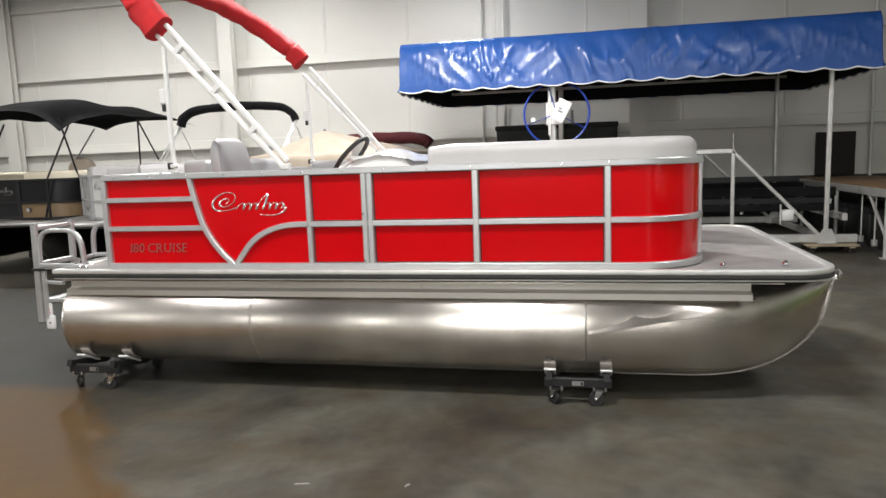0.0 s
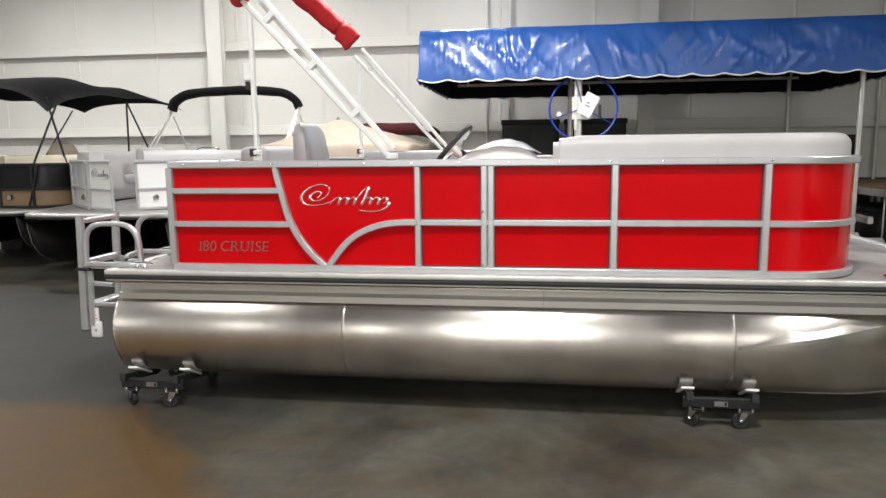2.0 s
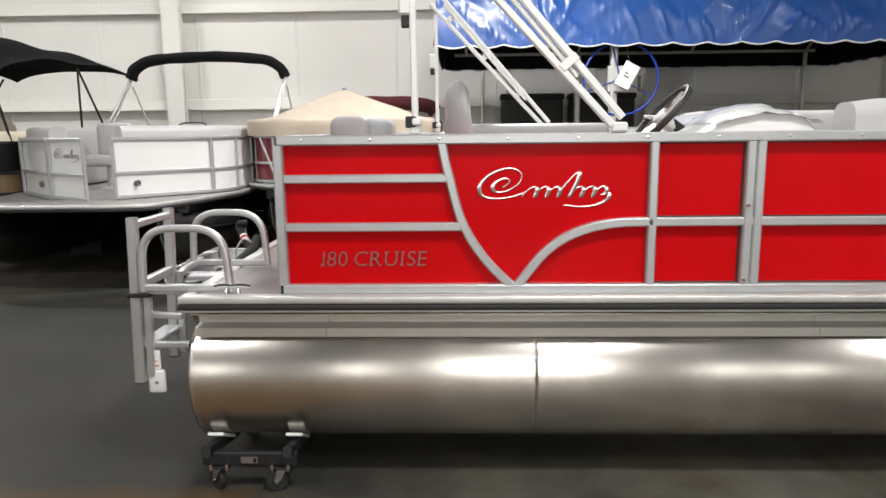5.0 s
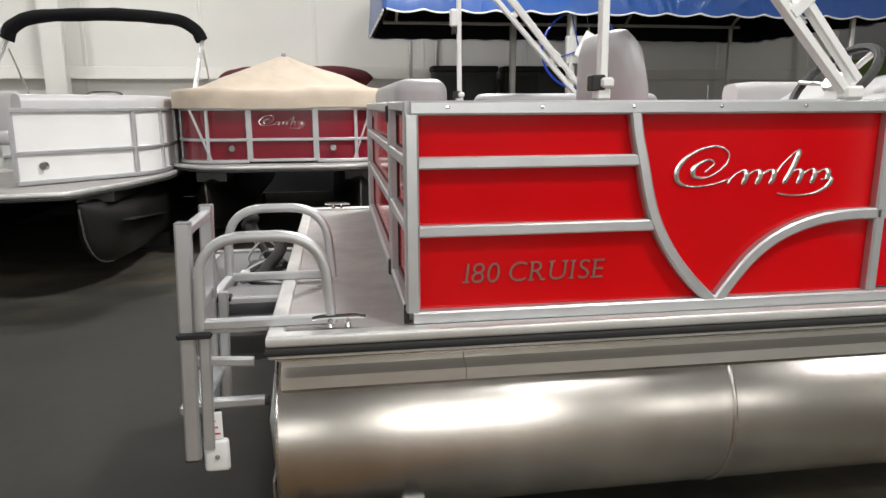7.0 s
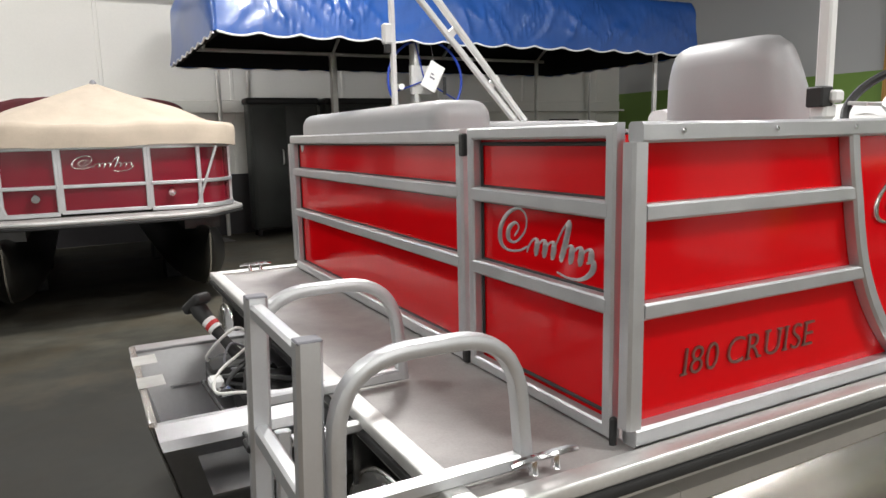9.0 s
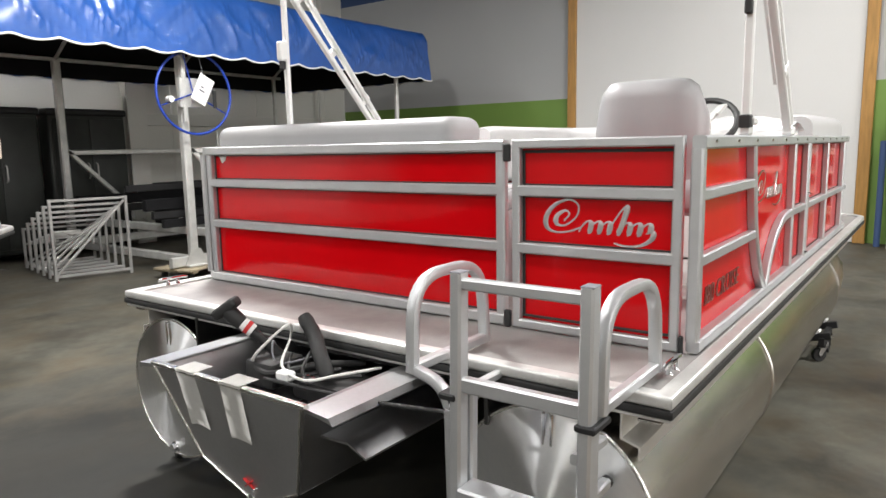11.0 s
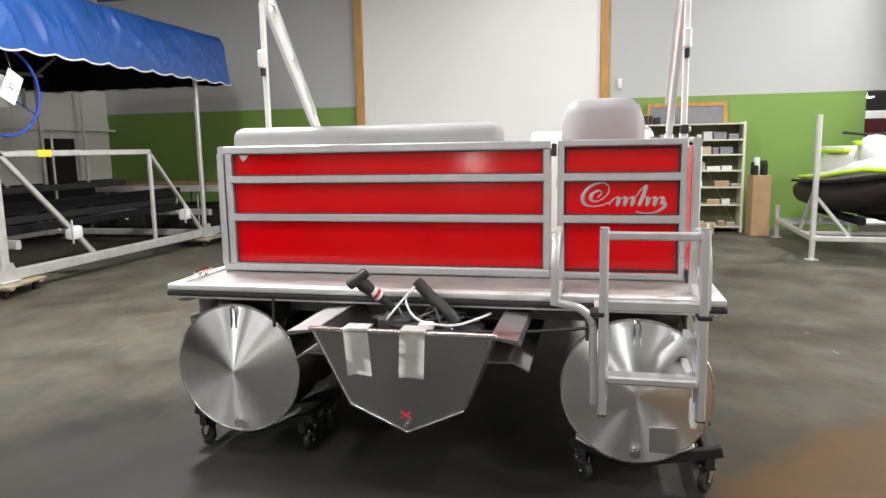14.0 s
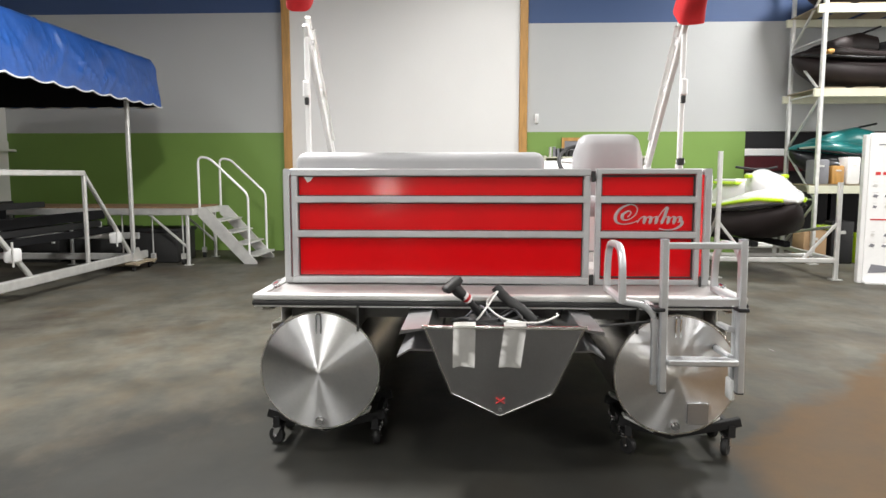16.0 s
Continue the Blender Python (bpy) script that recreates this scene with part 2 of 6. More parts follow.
M = {
    "red": material("red_gloss_panel", (0.55, 0.002, 0.005), 0.1, 0, 3, 0.05, 0.015, 2.0, 0.0, 0.25),
    "maroon": material("maroon_gloss_panel", (0.16, 0.006, 0.016), 0.2, 0, 3, 0.08, 0.02, 60, 0.5),
    "brown_panel": material("brown_gloss_panel", (0.24, 0.165, 0.09), 0.3, 0, 3, 0.08, 0.02, 60, 0.3),
    "white_panel": material("white_gloss_panel", (0.78, 0.78, 0.77), 0.25, 0, 3, 0.03, 0.02, 60, 0.4),
    "black_panel": material("black_gloss_panel", (0.01, 0.01, 0.012), 0.35, 0, 3, 0.1, 0.02, 60, 0.15, 0.35),
    "rail": material("satin_anodised_aluminium", (0.55, 0.56, 0.57), 0.42, 0.75, 12, 0.06, 0.05, 200),
    "white_alu": material("white_powder_coat", (0.78, 0.78, 0.77), 0.35, 0.1, 10, 0.03, 0.03, 150),
    "galv": material("milled_aluminium", (0.66, 0.66, 0.64), 0.42, 0.6, 9, 0.12, 0.08, 90),
    "tube": spun("pontoon_aluminium", (0.7, 0.66, 0.615), 0.25, 0.75, 0.0, 3.0, 0.012, (1.6, 0.3, 0.3)),
    "riser": material("folded_riser_aluminium", (0.66, 0.64, 0.6), 0.34, 0.55, 4, 0.1, 0.03, 60, stretch=(0.3, 1, 1)),
    # bare aluminium with the shade under the boats put into its base colour
    "tube_dark": material("shaded_aluminium", (0.1, 0.1, 0.098), 0.4, 1.0, 3, 0.2, 0.03, 60),
    "weld": material("weld_bead", (0.75, 0.73, 0.7), 0.25, 1.0, 80, 0.15, 0.6, 200),
    "spun": spun("spun_aluminium_cap", (0.95, 0.96, 0.99), 0.32, 0.97),
    "plate": material("mill_finish_plate", (0.52, 0.52, 0.53), 0.38, 1.0, 4, 0.1, 0.04, 80),
    "chrome": material("chrome", (0.8, 0.8, 0.82), 0.1, 1.0, 10, 0.03, 0.0),
    "black": material("black_steel", (0.012, 0.012, 0.013), 0.6, 0.1, 20, 0.2, 0.1, 120),
    "rubber": material("black_rubber", (0.018, 0.018, 0.018), 0.6, 0, 20, 0.25, 0.15, 150),
    "deck": material("grey_deck_vinyl", (0.3, 0.285, 0.275), 0.55, 0, 9, 0.2, 0.25, 160),
    "vinyl": material("pale_grey_vinyl", (0.34, 0.34, 0.345), 0.42, 0, 6, 0.05, 0.12, 220),
    "pale_vinyl": material("white_grey_vinyl", (0.47, 0.46, 0.46), 0.42, 0, 6, 0.05, 0.12, 220),
    "tank": material("dark_grey_tank_plastic", (0.035, 0.038, 0.035), 0.5, 0, 2.5, 0.3, 0.08, 60, 0, 0.35),
    "dull_galv": material("dull_aluminium_tube", (0.4, 0.4, 0.39), 0.45, 0.7, 9, 0.2, 0.08, 90),
    "plastic": material("clear_wrap_over_white", (0.72, 0.72, 0.72), 0.2, 0, 14, 0.1, 0.5, 40, 0.5),
    "red_cloth": material("red_canvas", (0.5, 0.012, 0.016), 0.8, 0, 10, 0.15, 0.5, 90),
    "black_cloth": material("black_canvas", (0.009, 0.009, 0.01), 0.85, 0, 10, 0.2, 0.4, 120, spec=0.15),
    "tan_cloth": material("tan_canvas", (0.46, 0.39, 0.31), 0.85, 0, 5, 0.12, 0.5, 120),
    "maroon_cloth": material("maroon_canvas", (0.07, 0.006, 0.01), 0.85, 0, 10, 0.2, 0.4, 120),
    "bright": material("polished_badge_metal", (0.86, 0.85, 0.83), 0.16, 1.0, 10, 0.04, 0.02),
    "shelf_back": material("dulled_green_backing", (0.15, 0.16, 0.08), 0.7, 0, 6, 0.3, 0.1),
    "cream": material("cream_vinyl", (0.68, 0.62, 0.48), 0.5, 0, 6, 0.06, 0.1, 150),
    "blue": material("blue_vinyl_tarp", (0.017, 0.075, 0.29), 0.33, 0, 1.6, 0.2, 0.25, 24, 0.15),
    "piping": material("white_piping", (0.75, 0.75, 0.75), 0.6, 0, 30, 0.05, 0.1),
    "wheel_blue": material("blue_plastic_tube", (0.015, 0.05, 0.35), 0.35),
    "letter": material("dark_chrome_letter", (0.42, 0.31, 0.27), 0.32, 1.0, 30, 0.05, 0.02),
    "silver": material("silver_vinyl_print", (0.66, 0.64, 0.64), 0.3, 0.95, 20, 0.05, 0.02),
    "black_matte": material("dull_black_hull", (0.016, 0.011, 0.011), 0.55, 0, 5, 0.25, 0.05, 60, 0, 0.3),
    "paper": material("white_paper", (0.8, 0.8, 0.79), 0.7, 0, 20, 0.03, 0.05),
    "tape": material("masking_tape", (0.74, 0.73, 0.7), 0.65, 0, 25, 0.06, 0.25, 60),
    "ink": material("grey_print", (0.2, 0.2, 0.22), 0.6),
    "red_ink": material("red_print", (0.55, 0.03, 0.03), 0.6),
    "yellow": material("yellow_tape", (0.75, 0.62, 0.03), 0.5),
    "wall_white": material("white_metal_cladding", (0.68, 0.67, 0.63), 0.5, 0, 0.6, 0.06, 0.05, 30),
    "wall_grey": material("grey_wall_paint", (0.44, 0.45, 0.45), 0.6, 0, 0.5, 0.05, 0.08, 60),
    "wall_green": material("green_wall_paint", (0.17, 0.29, 0.06), 0.55, 0, 0.7, 0.07, 0.08, 60),
    "wall_blue": material("blue_wall_paint", (0.045, 0.085, 0.2), 0.6, 0, 0.7, 0.06, 0.08, 60),
    # walls of the next room; also the shade strip low on the north wall
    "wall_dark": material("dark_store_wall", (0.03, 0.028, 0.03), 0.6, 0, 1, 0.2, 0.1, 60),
    "door_white": material("white_sheet_door", (0.76, 0.755, 0.74), 0.5, 0, 0.8, 0.03, 0.05, 40),
    "wood": material("varnished_pine", (0.45, 0.24, 0.065), 0.45, 0, 4, 0.25, 0.2, 60, stretch=(6, 6, 0.7)),
    "pallet": material("weathered_pallet_wood", (0.3, 0.25, 0.17), 0.75, 0, 6, 0.3, 0.5, 60),
    "planks": material("brown_dock_planks", (0.22, 0.13, 0.065), 0.6, 0, 3, 0.3, 0.3, 60),
    "cardboard": material("brown_cardboard", (0.4, 0.26, 0.14), 0.8, 0, 5, 0.12, 0.15, 80),
    "shelf": material("cream_shelf_paint", (0.6, 0.6, 0.47), 0.5, 0, 6, 0.06, 0.1),
    "lime": material("lime_plastic", (0.5, 0.75, 0.02), 0.3, 0, 6, 0.05, 0.05, 60, 0.4),
    "teal": material("teal_plastic", (0.02, 0.2, 0.2), 0.3, 0, 6, 0.05, 0.05, 60, 0.4),
    "ceiling": material("unseen_roof_grey", (0.22, 0.22, 0.215), 0.8, 0, 0.8, 0.08, 0.4, 4),
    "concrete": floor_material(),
    "lamp": glow("lamp_lens", (1.0, 0.97, 0.9), 6.0),
}


# ---- mesh tools ----
def thing(name, at=(0, 0, 0), turn=0.0, label="", category="", group="", kind=""):
    ob = new(name)
    ob.empty_display_size = 0.1
    ob.matrix_basis = pose(*at, 0, 0, turn)
    return tagged(ob, label, category, group, kind)


def part(name, bm, mat, parent=None, label="", category="", kind="", group="", smooth=35, at=None):
    me = bpy.data.meshes.new(name)
    bmesh.ops.recalc_face_normals(bm, faces=bm.faces)
    if smooth:
        for f in bm.faces:
            f.smooth = True
        for e in bm.edges:
            if len(e.link_faces) == 2 and e.calc_face_angle(0) > radians(smooth):
                e.smooth = False
    bm.to_mesh(me)
    bm.free()
    me.materials.append(M[mat] if isinstance(mat, str) else mat)
    ob = new(name, me)
    if parent:
        ob.parent = parent
    if at is not None:
        ob.matrix_basis = at
    return tagged(ob, label, category, group, kind)


def box(x0, x1, y0, y1, z0, z1, r=0.0, seg=1, bm=None, m=None):
    own = bmesh.new()
    bmesh.ops.create_cube(own, size=1)
    for v in own.verts:
        v.co = Vector(((x0 + x1) / 2 + v.co.x * (x1 - x0), (y0 + y1) / 2 + v.co.y * (y1 - y0), (z0 + z1) / 2 + v.co.z * (z1 - z0)))
    if r:
        bmesh.ops.bevel(own, geom=own.edges[:], offset=r, segments=seg, profile=0.5, affect="EDGES")
    if m is not None:
        own.transform(m)
    return join(bm, own)


def join(bm, own):
    if bm is None:
        return own
    me = bpy.data.meshes.new("tmp")
    own.to_mesh(me)
    own.free()
    bm.from_mesh(me)
    bpy.data.meshes.remove(me)
    return bm


def ring_section(w, h, r, n=3):
    """A rounded rectangle, w across and h high."""
    out = []
    for cx, cy, a0 in ((w / 2 - r, h / 2 - r, 0), (-w / 2 + r, h / 2 - r, 90), (-w / 2 + r, -h / 2 + r, 180), (w / 2 - r, -h / 2 + r, 270)):
        for i in range(n):
            a = radians(a0 + 90 * i / (n - 1))
            out.append((cx + r * math.cos(a), cy + r * math.sin(a)))
    return out


def circle_section(r, n=12):
    return [(r * math.cos(2 * math.pi * i / n), r * math.sin(2 * math.pi * i / n)) for i in range(n)]


def sweep(pts, section, closed=False, up=(0, 0, 1), cap=True, bm=None, scales=None):
    """A section drawn along a line. The section's second axis keeps to up."""
    own = bmesh.new()
    pts = [Vector(p) for p in pts]
    n = len(pts)
    rings = []
    for i, p in enumerate(pts):
        a = pts[(i - 1) % n] if closed or i else pts[i]
        b = pts[(i + 1) % n] if closed or i < n - 1 else pts[i]
        d0, d1 = (p - a), (b - p)
        d0 = d0.normalized() if d0.length > 1e-9 else d1.normalized()
        d1 = d1.normalized() if d1.length > 1e-9 else d0
        d = (d0 + d1).normalized()
        u = Vector(up)
        if abs(d.dot(u)) > 0.98:
            u = Vector((1, 0, 0)) if abs(d.x) < 0.9 else Vector((0, 1, 0))
        side = d.cross(u).normalized()
        top = side.cross(d).normalized()
        k = 1 / max(0.4, d.dot(d1))
        s = scales[i] if scales else 1.0
        rings.append([own.verts.new(p + side * x * s * (k if abs(d0.cross(d1).dot(top)) > 1e-6 else 1) + top * y * s) for x, y in section])
    m = len(section)
    for i in range(n if closed else n - 1):
        r0, r1 = rings[i], rings[(i + 1) % n]
        for j in range(m):
            own.faces.new((r0[j], r0[(j + 1) % m], r1[(j + 1) % m], r1[j]))
    if cap and not closed:
        own.faces.new(rings[0])
        own.faces.new(list(reversed(rings[-1])))
    return join(bm, own)


def rod(a, b, r, n=10, bm=None):
    return sweep([a, b], circle_section(r, n), bm=bm)


def bar(a, b, w, h=None, bm=None, up=(0, 0, 1), r=None):
    h = h or w
    return sweep([a, b], ring_section(w, h, r or min(w, h) * 0.18, 2), bm=bm, up=up)


def bend(pts, r=0.08, n=6):
    """A line with rounded corners."""
    pts = [Vector(p) for p in pts]
    out = [pts[0]]
    for a, p, b in zip(pts, pts[1:], pts[2:]):
        k = min(r, (p - a).length * 0.49, (b - p).length * 0.49)
        s, e = p + (a - p).normalized() * k, p + (b - p).normalized() * k
        for i in range(n + 1):
            t = i / n
            out.append(s * (1 - t) ** 2 + p * 2 * t * (1 - t) + e * t * t)
    return out + [pts[-1]]


def curve(pts, n=8):
    """A smooth line through points."""
    P = [Vector(p) for p in pts]
    P = [2 * P[0] - P[1]] + P + [2 * P[-1] - P[-2]]
    out = []
    for i in range(1, len(P) - 2):
        for k in range(n):
            t = k / n
            out.append(0.5 * (2 * P[i] + (P[i + 1] - P[i - 1]) * t + (2 * P[i - 1] - 5 * P[i] + 4 * P[i + 1] - P[i + 2]) * t * t + (3 * P[i] - P[i - 1] - 3 * P[i + 1] + P[i + 2]) * t ** 3))
    return out + [P[-2]]


def prism(outline, a, b, axis="y", r=0.0, bm=None):
    """An outline in the two other axes, drawn from a to b along an axis."""
    own = bmesh.new()

    def at(u, v, w):
        return {"x": (w, u, v), "y": (u, w, v), "z": (u, v, w)}[axis]
    lo = [own.verts.new(at(u, v, a)) for u, v in outline]
    hi = [own.verts.new(at(u, v, b)) for u, v in outline]
    k = len(outline)
    own.faces.new(lo)
    own.faces.new(list(reversed(hi)))
    for i in range(k):
        own.faces.new((lo[i], lo[(i + 1) % k], hi[(i + 1) % k], hi[i]))
    if r:
        bmesh.ops.recalc_face_normals(own, faces=own.faces)
        bmesh.ops.bevel(own, geom=own.edges[:], offset=r, segments=2, profile=0.5, affect="EDGES")
    return join(bm, own)


def lathe(profile, axis="x", n=32, centre=(0, 0, 0), bm=None, cap=True):
    """Pairs of (along, radius) turned round an axis."""
    own = bmesh.new()
    c = Vector(centre)
    rings = []
    for a, r in profile:
        row = []
        for i in range(n):
            t = 2 * math.pi * i / n
            u, v = r * math.cos(t), r * math.sin(t)
            row.append(own.verts.new(c + Vector({"x": (a, u, v), "y": (u, a, v), "z": (u, v, a)}[axis])))
        rings.append(row)
    for r0, r1 in zip(rings, rings[1:]):
        for i in range(n):
            own.faces.new((r0[i], r0[(i + 1) % n], r1[(i + 1) % n], r1[i]))
    if cap and profile[0][1] > 1e-5:
        own.faces.new(rings[0])
    if cap and profile[-1][1] > 1e-5:
        own.faces.new(list(reversed(rings[-1])))
    bmesh.ops.remove_doubles(own, verts=own.verts[:], dist=1e-6)
    return join(bm, own)


def cushion(x0, x1, y0, y1, z0, z1, r=0.05, bm=None):
    return box(x0, x1, y0, y1, z0, z1, r, 4, bm)


# ---- the hall ----
EAST, NORTH, WEST, SOUTH, ROOF = 9.25, 10.3, -14.0, -9.5, 6.0


def setting(name, bm, mat, label, category, parent=None, smooth=35):
    return part(name, bm, mat, parent, label, category, "structure", smooth=smooth)


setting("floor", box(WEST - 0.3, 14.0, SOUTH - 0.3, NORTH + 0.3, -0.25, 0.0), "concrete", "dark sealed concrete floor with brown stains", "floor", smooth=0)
# out of view: closes the hall, its grey tuned for bounce light
setting("ceiling", box(WEST - 0.3, 14.0, SOUTH - 0.3, NORTH + 0.3, ROOF, ROOF + 0.2), "ceiling", "unseen roof over the hall, grey to hold back bounce light", "ceiling", smooth=0)
# unseen wall, kept white so the tube caps reflect more light
west = setting("wall_west", box(WEST - 0.25, WEST, SOUTH, NORTH, 1.3, ROOF), "wall_white", "unseen end wall, white to brighten reflections, with a small bright window", "wall", smooth=0)
for y0, y1, z0, z1 in ((SOUTH, 3.3, 0, 1.3), (3.8, NORTH, 0, 1.3), (3.3, 3.8, 0, 0.85)):
    part("wall_pier", box(WEST - 0.25, WEST, y0, y1, z0, z1), "wall_white", west, smooth=0)
part("window_frame", sweep([(WEST - 0.1, 3.32, 0.87), (WEST - 0.1, 3.32, 1.28), (WEST - 0.1, 3.78, 1.28), (WEST - 0.1, 3.78, 0.87)], ring_section(0.04, 0.04, 0.005, 2), closed=True, up=(1, 0, 0)), "white_alu", west)
la = bpy.data.lights.new("small_window_daylight", "AREA")
la.shape, la.size, la.size_y, la.energy, la.color = "RECTANGLE", 0.42, 0.37, 14.0, (1.0, 0.97, 0.88)
new("small_window_daylight", la).matrix_basis = look((WEST - 0.16, 3.55, 1.075), (0, 3.55, 1.075))
south = setting("wall_south", box(WEST - 0.25, 14, SOUTH - 0.25, SOUTH, 0, 1.5), "wall_grey", "grey painted wall with windows to the daylight", "wall", smooth=0)
xs = WEST - 0.25
for n, (x0, x1, z0, z1, power) in enumerate(WINDOWS):
    part("wall_pier", box(xs, x0, SOUTH - 0.25, SOUTH, 1.5, ROOF), "wall_grey", south, smooth=0)
    part("wall_lintel", box(x0, x1, SOUTH - 0.25, SOUTH, z1, ROOF), "wall_grey", south, smooth=0)
    xs = x1
    win = thing("window_%d" % (n + 1), (x0, SOUTH, 0), 0, "bright daylight window in the south wall", "window", kind="structure")
    w = x1 - x0
    part("window_frame", sweep([(0.03, -0.1, z0 + 0.03), (0.03, -0.1, z1 - 0.03), (w - 0.03, -0.1, z1 - 0.03), (w - 0.03, -0.1, z0 + 0.03)], ring_section(0.06, 0.06, 0.006, 2), closed=True, up=(0, 1, 0)), "white_alu", win)
    la = bpy.data.lights.new("window_daylight", "AREA")
    la.shape, la.size, la.size_y, la.energy, la.color = "RECTANGLE", w - 0.12, z1 - z0 - 0.12, power * math.pi * (w - 0.12) * (z1 - z0 - 0.12), (1.0, 0.985, 0.94)
    lo = new("window_daylight", la)
    lo.matrix_basis = look(((x0 + x1) / 2, SOUTH - 0.16, (z0 + z1) / 2), ((x0 + x1) / 2, 0, (z0 + z1) / 2))
part("wall_pier", box(xs, 14, SOUTH - 0.25, SOUTH, 1.5, ROOF), "wall_grey", south, smooth=0)
north = setting("wall_north", box(WEST - 0.25, 14, NORTH, NORTH + 0.25, 0, ROOF), "wall_white", "white steel hall wall with girts and columns", "wall", smooth=0)
for i in range(13):
    x = WEST + 0.7 + i * 1.83
    if x < EAST - 0.1:
        part("cladding_rib", prism([(x - 0.035, NORTH + 0.004), (x - 0.02, NORTH - 0.01), (x + 0.02, NORTH - 0.01), (x + 0.035, NORTH + 0.004)], 0, ROOF, "z"), "wall_white", north)
for z in (2.0, 3.72, 5.3):
    part("girt", prism([(NORTH - 0.004, z - 0.1), (NORTH - 0.17, z - 0.1), (NORTH - 0.17, z - 0.06), (NORTH - 0.02, z - 0.085), (NORTH - 0.02, z + 0.09), (NORTH - 0.004, z + 0.1)], WEST, EAST, "x"), "wall_white", north)
for x in (-10.2, -4.5, 4.15):
    b = box(x - 0.16, x + 0.16, NORTH - 0.36, NORTH - 0.34, 0, ROOF)
    box(x - 0.16, x + 0.16, NORTH - 0.2, NORTH - 0.18, 0, ROOF, bm=b)
    box(x - 0.012, x + 0.012, NORTH - 0.34, NORTH - 0.2, 0, ROOF, bm=b)
    part("column", b, "wall_white", north)
for x in (1.1, 1.55, 8.3):
    part("conduit", rod((x, NORTH - 0.21, 0), (x, NORTH - 0.21, ROOF), 0.03), "wall_white", north)

# the east wall: green below, grey above, a blue band on top; an open passage at its south end
GREEN, GREY, PASS = 2.25, 4.22, -3.72
e_low = setting("wall_east", box(EAST, EAST + 0.25, PASS, NORTH, 0, GREEN), "wall_green", "wall painted green below, grey above and blue at the top", "wall", smooth=0)
part("wall_field", box(EAST, EAST + 0.25, SOUTH, NORTH, GREEN, GREY), "wall_grey", e_low, "grey painted upper wall", smooth=0)
part("wall_field", box(EAST, EAST + 0.25, 2.6, NORTH, GREY, GREY + 0.24), "wall_grey", e_low, smooth=0)
part("wall_band", box(EAST, EAST + 0.25, SOUTH, 2.6, GREY, ROOF), "wall_blue", e_low, "blue painted band", smooth=0)
part("wall_band", box(EAST, EAST + 0.25, 2.6, NORTH, GREY + 0.24, ROOF), "wall_blue", e_low, smooth=0)
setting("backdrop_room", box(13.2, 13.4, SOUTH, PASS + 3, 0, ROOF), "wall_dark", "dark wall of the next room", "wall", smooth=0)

door = thing("overhead_door", (EAST, 0, 0), 0, "tall white overhead door in a pine frame", "door", kind="structure")
part("door_panel", box(-0.05, -0.01, 0.45, 4.72, 0.01, 5.05, 0.006), "door_white", door)
for y0, y1 in ((0.3, 0.45), (4.72, 4.87)):
    part("jamb", box(-0.09, -0.004, y0, y1, 0, 5.05, 0.008), "wood", door)
part("head", box(-0.09, -0.004, 0.3, 4.87, 5.05, 5.2, 0.008), "wood", door)

for i, (x, y, LAMP_Z, lx, wy, watts) in enumerate(LAMPS):
    fx = thing("ceiling_light", (x, y, LAMP_Z), 0, "bright rectangular high bay lamp hanging from the roof", "lamp", "high bay lamps")
    b = box(-lx / 2 - 0.03, lx / 2 + 0.03, -wy / 2 - 0.03, wy / 2 + 0.03, 0.03, 0.11, 0.01)
    part("housing", b, "white_alu", fx)
    for k in (-1, 1):
        part("hanger", rod((k * lx / 3, 0, 0.1), (k * lx / 3, 0, ROOF - LAMP_Z), 0.008, 6), "galv", fx)
    la = bpy.data.lights.new("high_bay", "AREA")
    la.shape, la.size, la.size_y, la.energy, la.color = "RECTANGLE", lx, wy, watts, (1.0, 0.985, 0.965)
    lo = new("high_bay_light", la)
    lo.parent = fx


# ---- the red pontoon boat ----
ZB, ZT, BEAM = 0.842, 1.483, 2.36
R = 0.04


def fence_path(x_back, y_side, x_front, radius, n=10):
    """The line of the fence from the stern corner along the side and round the bow corner."""
    pts = [(x_back, y_side), (x_front - radius, y_side)]
    sign = 1 if y_side < BEAM / 2 else -1
    for i in range(1, n + 1):
        a = math.pi / 2 * i / n
        pts.append((x_front - radius + radius * math.sin(a), y_side + sign * radius * (1 - math.cos(a))))
    return pts


def mirror(p):
    return (p[0], BEAM - p[1], *p[2:])


boat = thing("pontoon_boat", (0, 0, 0), 0, "red pontoon boat with aluminium tubes, resting on caster dollies", "boat")

def stem(s):
    """How far the keel has risen along the nose, from 0 to 1."""
    q = min(1.0, max(0.0, (s - 0.4) / 0.6))
    return 1 - math.sqrt(max(0.0, 1 - q ** 2.6))


